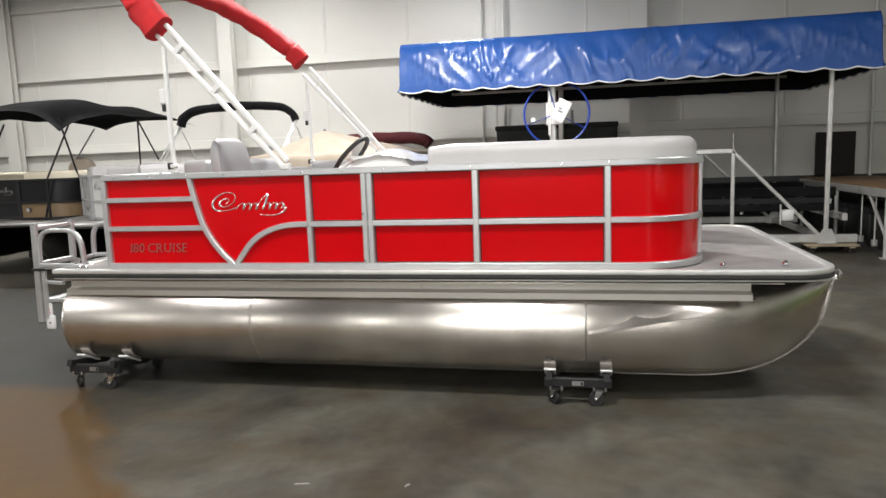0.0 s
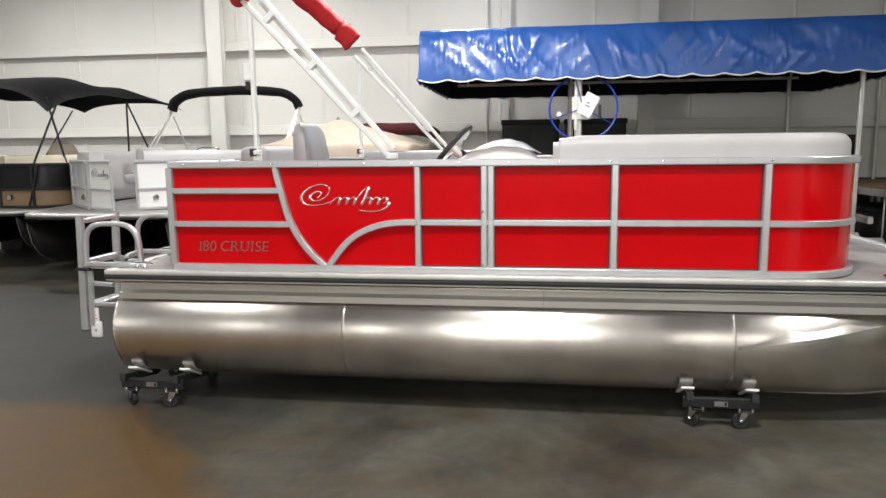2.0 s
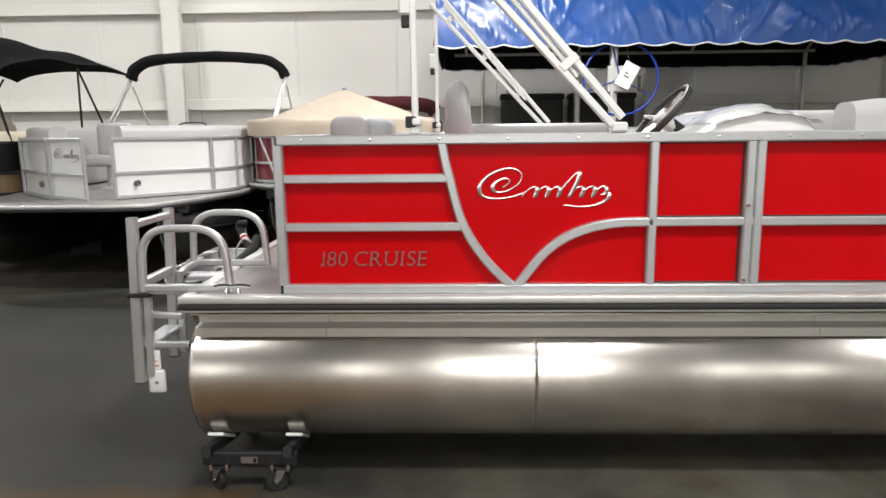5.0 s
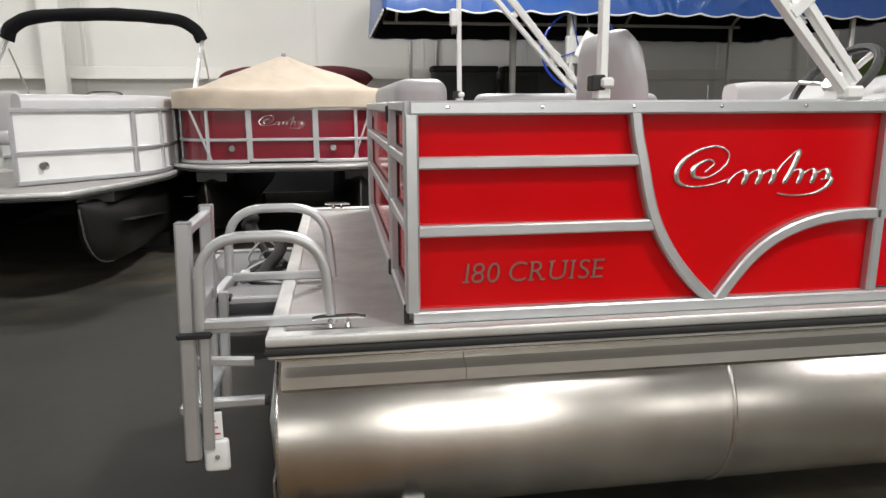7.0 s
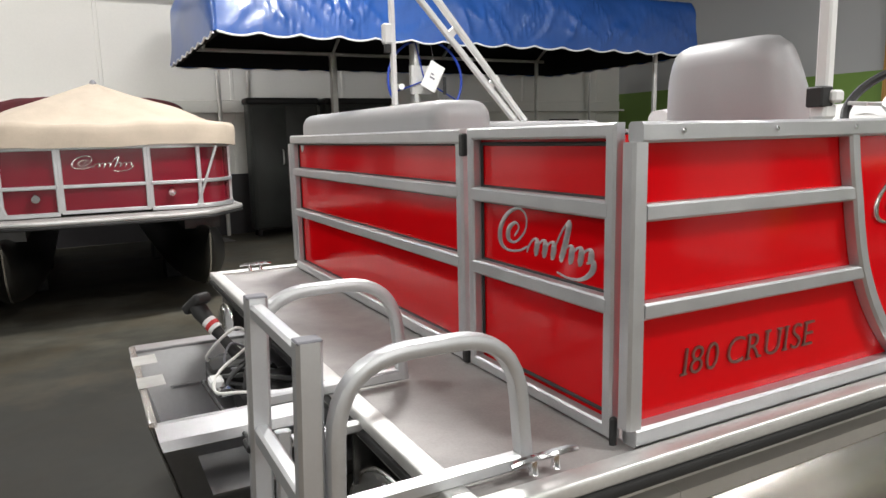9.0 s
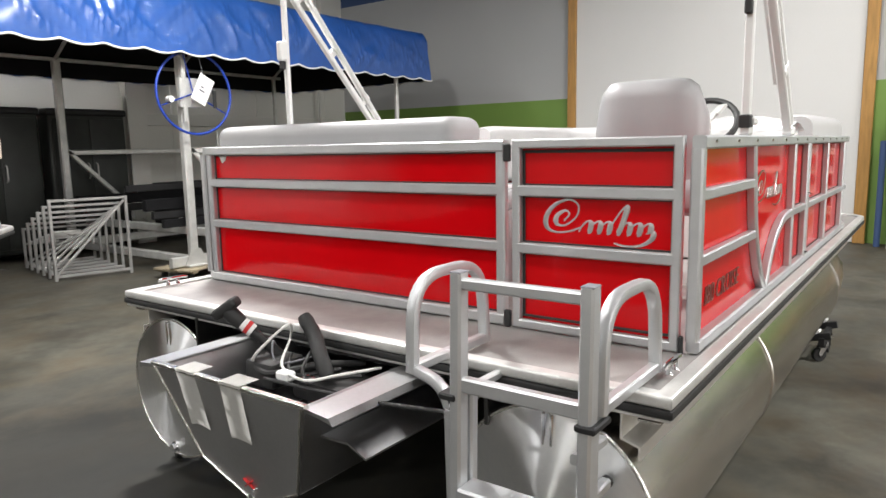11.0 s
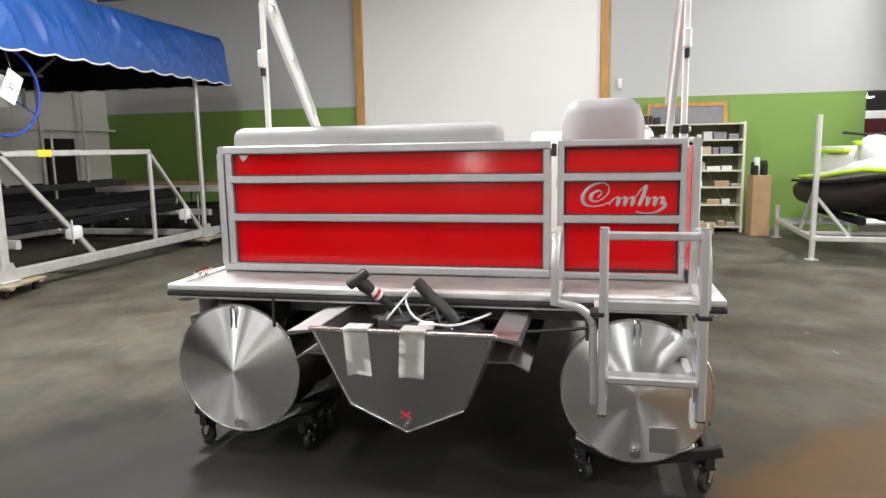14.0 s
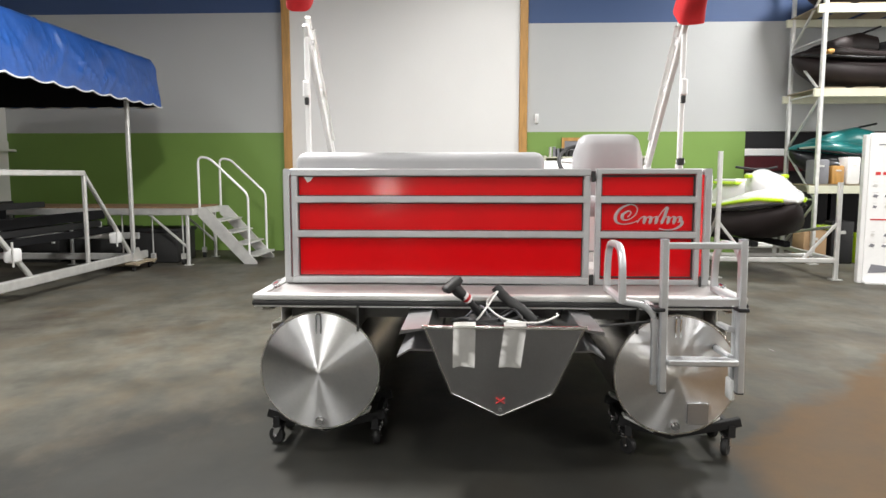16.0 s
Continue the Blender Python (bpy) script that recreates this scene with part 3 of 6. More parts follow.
# tubes
for side in (0, 1):
    cy = 0.28 if not side else BEAM - 0.28
    cz, r = 0.449, 0.304
    b = lathe([(-0.386, r), (-0.2, r), (1.05, r), (3.22, r)], "x", 48, (0, cy, cz))
    for f in [f for f in b.faces if len(f.verts) > 4]:
        b.faces.remove(f)
    # the nose: round at the joint, drawn in to an upright stem that sweeps up from the keel
    ring = [v for v in b.verts if abs(v.co.x - 3.22) < 1e-4]
    ring.sort(key=lambda v: math.atan2(v.co.z - cz, v.co.y - cy))
    base = [(v.co.y - cy, v.co.z - cz) for v in ring]
    prev = ring
    for k in range(1, 19):
        s = k / 18
        x = 3.22 + 1.42 * s
        w = max(0.006, (1 - s ** 2.5))
        bot = cz - r + 0.605 * stem(s)
        top = cz + r
        row = []
        for (u, v) in base:
            vv = (v / r + 1) / 2
            pinch = w * (1 - 0.35 * s * (1 - vv))
            row.append(b.verts.new((x, cy + u * pinch, bot + (top - 0.012 * s - bot) * vv)))
        for i in range(len(row)):
            j = (i + 1) % len(row)
            b.faces.new((prev[i], prev[j], row[j], row[i]))
        prev = row
    b.faces.new(prev)
    tube = part("pontoon_tube", b, "tube", boat, "brushed aluminium pontoon tube with a pointed nose", smooth=50)
    part("end_cap", lathe([(-0.436, 0.0), (-0.417, r * 0.4), (-0.401, r * 0.75), (-0.389, r - 0.004)], "x", 64, (0, 0, 0), cap=False), "spun", tube, "spun aluminium disc", at=Matrix.Translation((0, cy, cz)), smooth=0)
    for x, bead in ((-0.386, 0.006), (1.05, 0.0075), (3.22, 0.006)):
        pts = [(x, cy + (r + 0.001) * math.cos(2 * math.pi * i / 48), cz + (r + 0.001) * math.sin(2 * math.pi * i / 48)) for i in range(48)]
        part("weld_seam", sweep(pts, circle_section(bead, 6), closed=True, up=(1, 0, 0)), "weld", tube)
    # keel strip up the stem
    pts = []
    for k in range(0, 37):
        s = k / 36
        pts.append((3.2 + 1.44 * s, cy, cz - r + 0.605 * stem(s) - 0.006))
    part("keel_strip", sweep([(-0.37, cy, cz - r - 0.006)] + pts + [(4.66, cy, 0.755)], ring_section(0.018, 0.022, 0.004, 2)), "weld", tube)
    # lifting fin on the outer flank of the nose
    o = -1 if not side else 1
    fin = bmesh.new()
    low = [fin.verts.new((x, cy + o * y, z)) for x, y, z in ((3.235, 0.31, 0.458), (3.5, 0.302, 0.505), (3.8, 0.262, 0.553), (4.12, 0.16, 0.604))]
    high = [fin.verts.new((x, cy + o * y, z)) for x, y, z in ((3.235, 0.235, 0.64), (3.5, 0.232, 0.635), (3.8, 0.2, 0.63), (4.11, 0.14, 0.622))]
    for k in range(3):
        fin.faces.new((low[k], low[k + 1], high[k + 1], high[k]))
    bmesh.ops.recalc_face_normals(fin, faces=fin.faces[:])
    bmesh.ops.solidify(fin, geom=fin.faces[:], thickness=0.006)
    part("spray_fin", fin, "tube", tube, smooth=40)
    part("bow_eye", sweep([(4.6 + 0.05 + 0.03 * math.cos(t), cy, 0.765 + 0.03 * math.sin(t)) for t in [2 * math.pi * i / 16 for i in range(16)]], circle_section(0.007, 6), closed=True, up=(0, 1, 0)), "chrome", tube)
    # brackets between tube and deck, with a long riser
    rise = [(0.2, 0.789), (0.2, 0.706), (0.25, 0.692), (0.25, 0.655), (0.244, 0.655), (0.244, 0.688), (0.194, 0.702), (0.194, 0.789)]
    for x0, x1 in ((-0.37, 0.18), (0.182, 2.2), (2.202, 4.15)):
        part("tube_riser", prism([(cy + o * u, w) for u, w in rise], x0, x1, "x"), "riser", tube, "folded aluminium riser", smooth=0)
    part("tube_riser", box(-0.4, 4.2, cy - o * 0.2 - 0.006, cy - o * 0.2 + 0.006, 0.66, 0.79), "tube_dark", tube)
    part("deck_flange", box(-0.37, 4.3, cy + o * 0.24, cy + o * 0.3, 0.762, 0.768), "tube", tube)
    part("lifting_eye", sweep(bend([(-0.4, cy - 0.012, 0.645), (-0.402, cy - 0.012, 0.748), (-0.402, cy + 0.012, 0.748), (-0.4, cy + 0.012, 0.645)], 0.011, 4), circle_section(0.006, 6)), "chrome", tube)
    part("drain_plug", lathe([(-0.43, 0.0), (-0.43, 0.016), (-0.415, 0.016), (-0.415, 0.024), (-0.392, 0.024)], "x", 12, (0, cy, 0.192)), "chrome", tube)
part("data_plate", box(-0.42, -0.412, 0.12, 0.225, 0.205, 0.315, 0.002), "plate", boat, "small bare metal plate")

# deck
DECK = [(-0.372, -0.03), (4.36, -0.03)] + [(4.36 + 0.22 * math.sin(a), 0.19 - 0.22 * math.cos(a)) for a in [math.pi / 2 * i / 8 for i in range(1, 9)]]
DECK += [mirror(p) for p in reversed(DECK)]
part("deck", prism(DECK, 0.79, 0.836, "z"), "deck", boat, "grey vinyl covered deck", smooth=0)
edge = [Vector((x, y, 0.0)) for x, y in DECK]


def loop_at(z):
    return [(p.x, p.y, z) for p in edge]


part("deck_trim", sweep(loop_at(0.832), ring_section(0.05, 0.034, 0.009, 4), closed=True), "galv", boat, "polished aluminium deck trim")
part("rub_strip", sweep(loop_at(0.803), ring_section(0.056, 0.024, 0.006, 3), closed=True), "rubber", boat, "black rubber rub strip")
# added black sheet: darkens the space under the deck, cuts bounce off the vinyl
part("deck_shade", prism([(x * 0.985 + 0.02, 1.18 + (y - 1.18) * 0.96) for x, y in DECK], 0.783, 0.7895, "z"), "black", boat, "black sheet added under the deck to deepen its shade", smooth=0)
part("deck_skirt", sweep(loop_at(0.7855), ring_section(0.04, 0.011, 0.003, 2), closed=True), "galv", boat)
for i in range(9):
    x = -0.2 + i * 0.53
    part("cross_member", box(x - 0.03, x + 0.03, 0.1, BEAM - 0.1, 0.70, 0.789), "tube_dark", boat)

# fence: the starboard and port sides, the bow curve
XF, RAD = 3.93, 0.42
for side in (0, 1):
    def S(p):
        return p if not side else mirror(p)
    path = fence_path(0.0, 0.0, XF, RAD)
    line = [(max(0.02, p[0] - 0.0), p[1]) for p in fence_path(0.0, 0.02, XF - 0.02, RAD - 0.02)] + [(XF - 0.02, 0.88)]
    lp = [S(p) for p in line]
    sec = ring_section(R, R, 0.006, 2)
    part("bottom_rail", sweep([(x, y, ZB + R / 2) for x, y in lp], sec), "rail", boat)
    part("top_rail", sweep([(x, y, ZT - R / 2) for x, y in lp], sec), "rail", boat)
    mid = [p for p in line if p[0] > 1.5]
    mid = [(1.5, 0.02)] + mid
    part("middle_rail", sweep([(*S(p), 1.132) for p in mid], ring_section(0.032, 0.034, 0.005, 2)), "rail", boat)
    for x, w in ((0.02, R), (1.5, 0.036), (1.872, 0.037), (1.9105, 0.037), (2.575, R), (3.35, R)):
        y = S((x, 0.02))[1]
        part("fence_post", sweep([(x, y, ZB + R - 0.002), (x, y, ZT - R + 0.002)], ring_section(w, R - 0.004, 0.006, 2), up=(0, 1, 0)), "rail", boat)
    for x, y in ((XF - 0.02, 0.44), (XF - 0.02, 0.86)):
        yy = S((x, y))[1]
        part("fence_post", sweep([(x, yy, ZB + R - 0.002), (x, yy, ZT - R + 0.002)], ring_section(0.036, R - 0.004, 0.006, 2), up=(0, 1, 0)), "rail", boat)
    for z in (1.311, 1.117):
        x1 = 0.70 if z > 1.2 else 0.745
        part("stern_rail", sweep([(0.04, S((0, 0.02))[1], z), (x1, S((0, 0.02))[1], z)], ring_section(0.032, 0.034, 0.005, 2)), "rail", boat)
    cv = [(0.668, 1.466), (0.683, 1.38), (0.703, 1.3), (0.722, 1.22), (0.75, 1.133), (0.80, 1.04), (0.87, 0.95), (0.955, 0.868)]
    part("sweep_rail", sweep(curve([(x, S((0, 0.02))[1], z) for x, z in cv], 4), ring_section(0.036, 0.036, 0.006, 2), up=(0, 1, 0)), "rail", boat, "curved aluminium fence rail")
    cv = [(0.965, 0.866), (1.02, 0.94), (1.085, 1.015), (1.17, 1.075), (1.28, 1.115), (1.39, 1.13), (1.5, 1.132)]
    part("sweep_rail", sweep(curve([(x, S((0, 0.02))[1], z) for x, z in cv], 4), ring_section(0.036, 0.036, 0.006, 2), up=(0, 1, 0)), "rail", boat)
    # red sheets set into the frame
    for x0, x1 in ((0.03, 1.5), (1.5, 1.89), (1.89, 2.575), (2.575, 3.35)):
        y = S((0, 0.037))[1]
        part("fence_panel", box(x0, x1, y - 0.003, y + 0.003, ZB + 0.02, ZT - 0.02), "red", boat, smooth=0)
    bowp = [(3.35, 0.028)] + [(p[0] - 0.008 if p[0] > 3.8 else p[0], p[1] + 0.008) for p in line if p[0] > 3.4]
    part("fence_panel", sweep([(*S(p), (ZB + ZT) / 2) for p in bowp], ring_section(0.006, ZT - ZB - 0.04, 0.001, 2)), "red", boat, "curved red bow panel")
    for i in range(14):
        x = 0.12 + i * 0.27
        if x < 3.5:
            y = S((0, -0.001))[1]
            part("rivet", lathe([(-0.004, 0.0), (-0.003, 0.005), (0.002, 0.006)], "y", 8, (x, y, ZT - 0.018)) if not side else lathe([(0.004, 0.0), (0.003, 0.005), (-0.002, 0.006)], "y", 8, (x, y, ZT - 0.018)), "chrome", boat)


def edge_shadow(parent, axis, u0, u1, z0, z1, depth):
    """A thin black line round a red sheet, standing in for its shadow gap."""
    ring = [(u0, z0), (u0, z1), (u1, z1), (u1, z0)]
    pts = [(depth, u, z) if axis == "x" else (u, depth, z) for u, z in ring]
    part("edge_shadow", sweep(pts, ring_section(0.009, 0.006, 0.002, 2), closed=True, up=(1, 0, 0) if axis == "x" else (0, 1, 0)), "rubber", parent)


for depth in (0.033, BEAM - 0.033):
    for x0, x1 in ((1.519, 1.852), (1.93, 2.554), (2.596, 3.329)):
        for z0, z1 in ((ZB + R + 0.001, 1.115), (1.15, ZT - R - 0.001)):
            edge_shadow(boat, "y", x0, x1, z0, z1, depth)

# stern fence and gate
for name, y0, y1, gate in (("stern", 0.66, 2.312, 0), ("gate", 0.058, 0.628, 1)):
    own = boat
    if gate:
        gb = sweep([(0.018, y0 + 0.015, ZB + 0.015), (0.018, y0 + 0.015, ZT - 0.015), (0.018, y1 - 0.015, ZT - 0.015), (0.018, y1 - 0.015, ZB + 0.015)], ring_section(0.03, 0.03, 0.005, 2), closed=True, up=(1, 0, 0))
        own = part("stern_gate", gb, "rail", boat, "red stern gate in an aluminium frame")
    else:
        for z in (ZB + R / 2, ZT - R / 2):
            part("stern_rail", sweep([(0.02, y0, z), (0.02, y1, z)], ring_section(R, R, 0.006, 2)), "rail", boat)
        for y in (y0 + 0.015, y1 - 0.015):
            part("fence_post", sweep([(0.02, y, ZB + R), (0.02, y, ZT - R)], ring_section(0.034, R - 0.004, 0.006, 2), up=(0, 1, 0)), "rail", boat)
    for z in (1.313, 1.12):
        part("gate_rail" if gate else "stern_rail", sweep([(0.018, y0 + 0.02, z), (0.018, y1 - 0.02, z)], ring_section(0.032, 0.036, 0.005, 2)), "rail", own)
    for z0, z1 in ((ZB + R + 0.001, 1.101), (1.139, 1.294), (1.332, ZT - R - 0.001)):
        edge_shadow(own, "x", y0 + 0.034, y1 - 0.034, z0, z1, 0.031)
    part("gate_panel" if gate else "stern_panel", box(0.034, 0.04, y0 + 0.012, y1 - 0.012, ZB + 0.014, ZT - 0.014), "red", own, smooth=0)
for z in (1.44, 0.87):
    part("hinge", box(-0.006, 0.012, 0.632, 0.656, z - 0.03, z + 0.03, 0.004), "rubber", boat)
for z in (0.86,):
    part("hinge", box(-0.004, 0.012, 0.043, 0.056, z - 0.035, z + 0.035, 0.004), "rubber", boat)
part("sticker", prism([(2.255, 1.452), (2.185, 1.452), (2.205, 1.418), (2.225, 1.405)], 0.03, 0.0335, "x"), "paper", boat)
part("latch_button", lathe([(-0.012, 0), (-0.012, 0.007), (0.0, 0.008)], "y", 10, (1.866, 0, 1.197)), "chrome", boat)
part("latch_button", lathe([(-0.012, 0), (-0.012, 0.007), (0.0, 0.008)], "y", 10, (1.866, 0, 0.9)), "chrome", boat)


# ---- boat: script badges and model lettering ----
def flourish(width, height):
    """A handwriting-like badge of plain loops and strokes that spells nothing."""
    swash = [(0.17, 0.5), (0.19, 0.66), (0.14, 0.74), (0.09, 0.6), (0.12, 0.42), (0.2, 0.4), (0.26, 0.62), (0.23, 0.88), (0.13, 1.0), (0.03, 0.86), (0.0, 0.58), (0.05, 0.32), (0.15, 0.22), (0.26, 0.26), (0.33, 0.36)]
    run = []
    for k in range(64):
        a = 2 * math.pi * k / 9.2
        tall = 0.13 + 0.2 * max(0.0, 1 - abs(k - 33) / 7)
        run.append((0.34 + 0.0086 * k - 0.018 * math.sin(a), 0.26 + tall * (1 - math.cos(a))))
    tail = [(0.87, 0.3), (0.92, 0.34), (0.93, 0.18), (0.87, 0.03), (0.76, 0.0), (0.66, 0.05)]
    return [[(width * (x + 0.16 * (y - 0.3)), height * (y - 0.45)) for x, y in line] for line in (swash, run, tail)]


def badge(parent, at, width, height, mat, thick=0.007, depth=0.005):
    """Pen strokes: broad on the way down, thin on the way up."""
    b = None
    for line in flourish(width, height):
        pts = curve([(x, 0, z) for x, z in line], 4)
        n = len(pts)
        sc = []
        for i in range(n):
            d = (pts[min(n - 1, i + 1)] - pts[max(0, i - 1)])
            sc.append(0.5 + 1.15 * max(0.0, -d.z / max(1e-6, d.length)) ** 1.3)
        sc = [(sc[max(0, i - 1)] + sc[i] + sc[min(n - 1, i + 1)]) / 3 for i in range(n)]
        sc[0] = sc[-1] = 0.45
        b = join(b, sweep(pts, ring_section(thick * 2, depth, depth * 0.44, 3), up=(0, 1, 0), scales=sc))
    return part("script_badge", b, mat, parent, "chromed script badge", at=at)


def letter(char, size, mat, parent, at, depth=0.002):
    """One raised letter with small foot strokes; gives its width."""
    cu = bpy.data.curves.new("letter", "FONT")
    cu.body, cu.size, cu.extrude, cu.offset = char, size, depth, -0.0012
    ob = new("letter", cu)
    dg = bpy.context.evaluated_depsgraph_get()
    me = bpy.data.meshes.new_from_object(ob.evaluated_get(dg))
    bpy.data.objects.remove(ob)
    xs = [v.co.x for v in me.vertices]
    zs = [v.co.y for v in me.vertices]
    x0, x1, z0, z1 = min(xs), max(xs), min(zs), max(zs)
    bm_ = bmesh.new()
    bm_.from_mesh(me)
    bpy.data.meshes.remove(me)
    e, h = size * 0.05, size * 0.05
    feet = {"1": [(x1 - size * 0.16, x1 + e, z0), (x0, x0 + e, z1 - size * 0.1)], "R": [(x0 - e, x0 + 3 * e, z0), (x0 - e, x0 + 2 * e, z1 - h), (x1 - 2 * e, x1 + e, z0)], "U": [(x0 - e, x0 + 3 * e, z1 - h), (x1 - 3 * e, x1 + e, z1 - h)],
            "I": [(x0 - e, x1 + e, z0), (x0 - e, x1 + e, z1 - h)], "E": [(x0 - e, x0 + 2 * e, z0), (x0 - e, x0 + 2 * e, z1 - h)]}.get(char, [])
    for a, c, z in feet:
        bm_ = box(a, c, z, z + h, -depth, depth * 0.9, bm=bm_)
    for v in bm_.verts:
        v.co.x += 0.12 * v.co.y - x0
    part("letter", bm_, mat, parent, smooth=0, at=at)
    return x1 - x0


badge(boat, pose(0.795, 0.031, 1.262), 0.58, 0.155, "bright", 0.0056)
badge(boat, pose(0.0332, 0.53, 1.21, 0, 0, -90), 0.41, 0.14, "silver", 0.0058, 0.0014)
pen = 0.176
for char, gap in zip("180 CRUISE", (0.012, 0.01, 0.03, 0, 0.013, 0.016, 0.018, 0.018, 0.013, 0)):
    pen += gap + (letter(char, 0.088, "letter", boat, pose(pen, 0.031, 0.955, 90, 0, 0)) if char != " " else 0)

# ---- boat: seats, console, canopy frame ----
b = box(0.08, 0.62, 0.92, 2.28, 0.84, 1.2, 0.03, 2)
bench = thing("stern_bench", (0, 0, 0), 0, "pale grey vinyl stern bench with a rounded back", "bench")
bench.parent = None
part("seat_base", b, "vinyl", bench)
part("backrest", cushion(0.05, 0.27, 0.9, 2.30, 1.15, 1.575, 0.055), "vinyl", bench)
part("seat_cushion", cushion(0.2, 0.62, 0.93, 2.27, 1.18, 1.28, 0.045), "vinyl", bench)
couch = thing("port_couch", (0, 0, 0), 0, "pale grey vinyl couch along the port fence", "couch")
part("seat_base", box(0.65, 1.75, 1.75, 2.30, 0.84, 1.2, 0.03, 2), "vinyl", couch)
part("backrest", cushion(0.64, 1.76, 2.1, 2.31, 1.15, 1.535, 0.05), "vinyl", couch)
for side in (0, 1):
    lounge = thing("bow_lounge", (0, 0, 0), 0, "nearly white vinyl bow lounge with a rounded backrest roll", "lounge seat", "bow lounges")
    def S(p):
        return p if not side else mirror(p)
    line = [(2.28, 0.14)] + [(p[0], p[1]) for p in fence_path(2.4, 0.14, XF - 0.13, RAD - 0.1)] + [(XF - 0.13, 0.8)]
    roll = [S(p) for p in line]
    sec = ring_section(0.185, 0.42, 0.065, 6)
    n = len(roll)
    sc = [0.93] + [1.0] * (n - 2) + [0.93]
    part("backrest", sweep([(x, y, 1.395) for x, y in roll], sec, scales=sc), "pale_vinyl", lounge)
    o = [(2.28, 0.2), (XF - 0.3, 0.2), (XF - 0.15, 0.35), (XF - 0.15, 0.8), (2.28, 0.8)]
    part("seat_base", prism([S(p) for p in o], 0.84, 1.18, "z", 0.02), "pale_vinyl", lounge)

helm = thing("helm_chair", (0.735, 0.425, 0.82), 0, "pale grey vinyl captain's chair with a rounded back", "chair")
prof = [(-0.05, 0.42), (-0.062, 0.6), (-0.06, 0.82), (-0.042, 0.875), (-0.01, 0.89), (0.024, 0.86), (0.035, 0.7), (0.05, 0.5), (0.06, 0.42)]
hb = bmesh.new()
rows = []
NB = 15
for i in range(NB):
    u = -1 + 2 * i / (NB - 1)
    k = max(0.0, 1 - abs(u) ** 5)
    drop = 0.13 * abs(u) ** 9
    rows.append([hb.verts.new((x * (0.55 + 0.45 * k) + 0.04 * abs(u) ** 3, u * 0.224, z - (drop if z > 0.7 else 0))) for x, z in prof])
for r0, r1 in zip(rows, rows[1:]):
    for j in range(len(prof) - 1):
        hb.faces.new((r0[j], r0[j + 1], r1[j + 1], r1[j]))
hb.faces.new(rows[0])
hb.faces.new(list(reversed(rows[-1])))
part("backrest", hb, "vinyl", helm, smooth=60)
part("seat", cushion(-0.1, 0.42, -0.25, 0.25, 0.36, 0.5, 0.06), "vinyl", helm)
part("pedestal", lathe([(0.0, 0.2), (0.02, 0.2), (0.03, 0.06), (0.36, 0.05)], "z", 20, (0.12, 0, 0)), "galv", helm)
console = thing("helm_console", (0, 0, 0), 0, "white helm console with a wrapped dash", "console")
part("body", prism([(1.72, 0.84), (2.16, 0.84), (2.2, 1.44), (2.1, 1.55), (1.85, 1.56), (1.66, 1.45)], 0.1, 0.92, "y", 0.02), "white_panel", console)
cw = bmesh.new()
bmesh.ops.create_grid(cw, x_segments=14, y_segments=14, size=0.5)
for v in cw.verts:
    u, w = v.co.x * 2, v.co.y * 2
    hgt = 1.51 + 0.085 * max(0, 1 - u * u * 1.1) * (1 - 0.5 * w * w) + 0.012 * noise.noise(Vector((u * 4, w * 4, 3)))
    v.co = Vector((1.97 + 0.21 * u, 0.38 + 0.3 * w, max(1.47, hgt)))
part("dash_wrap", cw, "plastic", console, "clear plastic wrap over the white dash", smooth=70)
ctr = Vector((1.64, 0.465, 1.55))
tilt = pose(*ctr, 0, -48, 0)
sw = sweep([tilt @ Vector((0.165 * math.cos(t), 0.165 * math.sin(t), 0)) for t in [2 * math.pi * i / 28 for i in range(28)]], circle_section(0.016, 8), closed=True, up=(-0.74, 0, 0.67))
wheel = part("steering_wheel", sw, "rubber", console, "black steering wheel with silver spokes")
for a in (90, 210, 330):
    p = tilt @ Vector((0.15 * math.cos(radians(a)), 0.15 * math.sin(radians(a)), 0))
    q = tilt @ Vector((0.085 * math.cos(radians(a)), 0.085 * math.sin(radians(a)), -0.008))
    part("spoke", join(bar(tilt @ Vector((0, 0, -0.02)), q, 0.05, 0.012), bar(q, p, 0.075, 0.014)), "galv", wheel, "silver spoke plate")
part("hub", lathe([(-0.1, 0.02), (-0.03, 0.04), (0.0, 0.044), (0.01, 0.038), (0.01, 0.024), (0.016, 0.0)], "z", 20), "galv", wheel, at=tilt)
part("column", bar(ctr, ctr + Vector((0.14, 0, -0.1)), 0.05), "black", console)

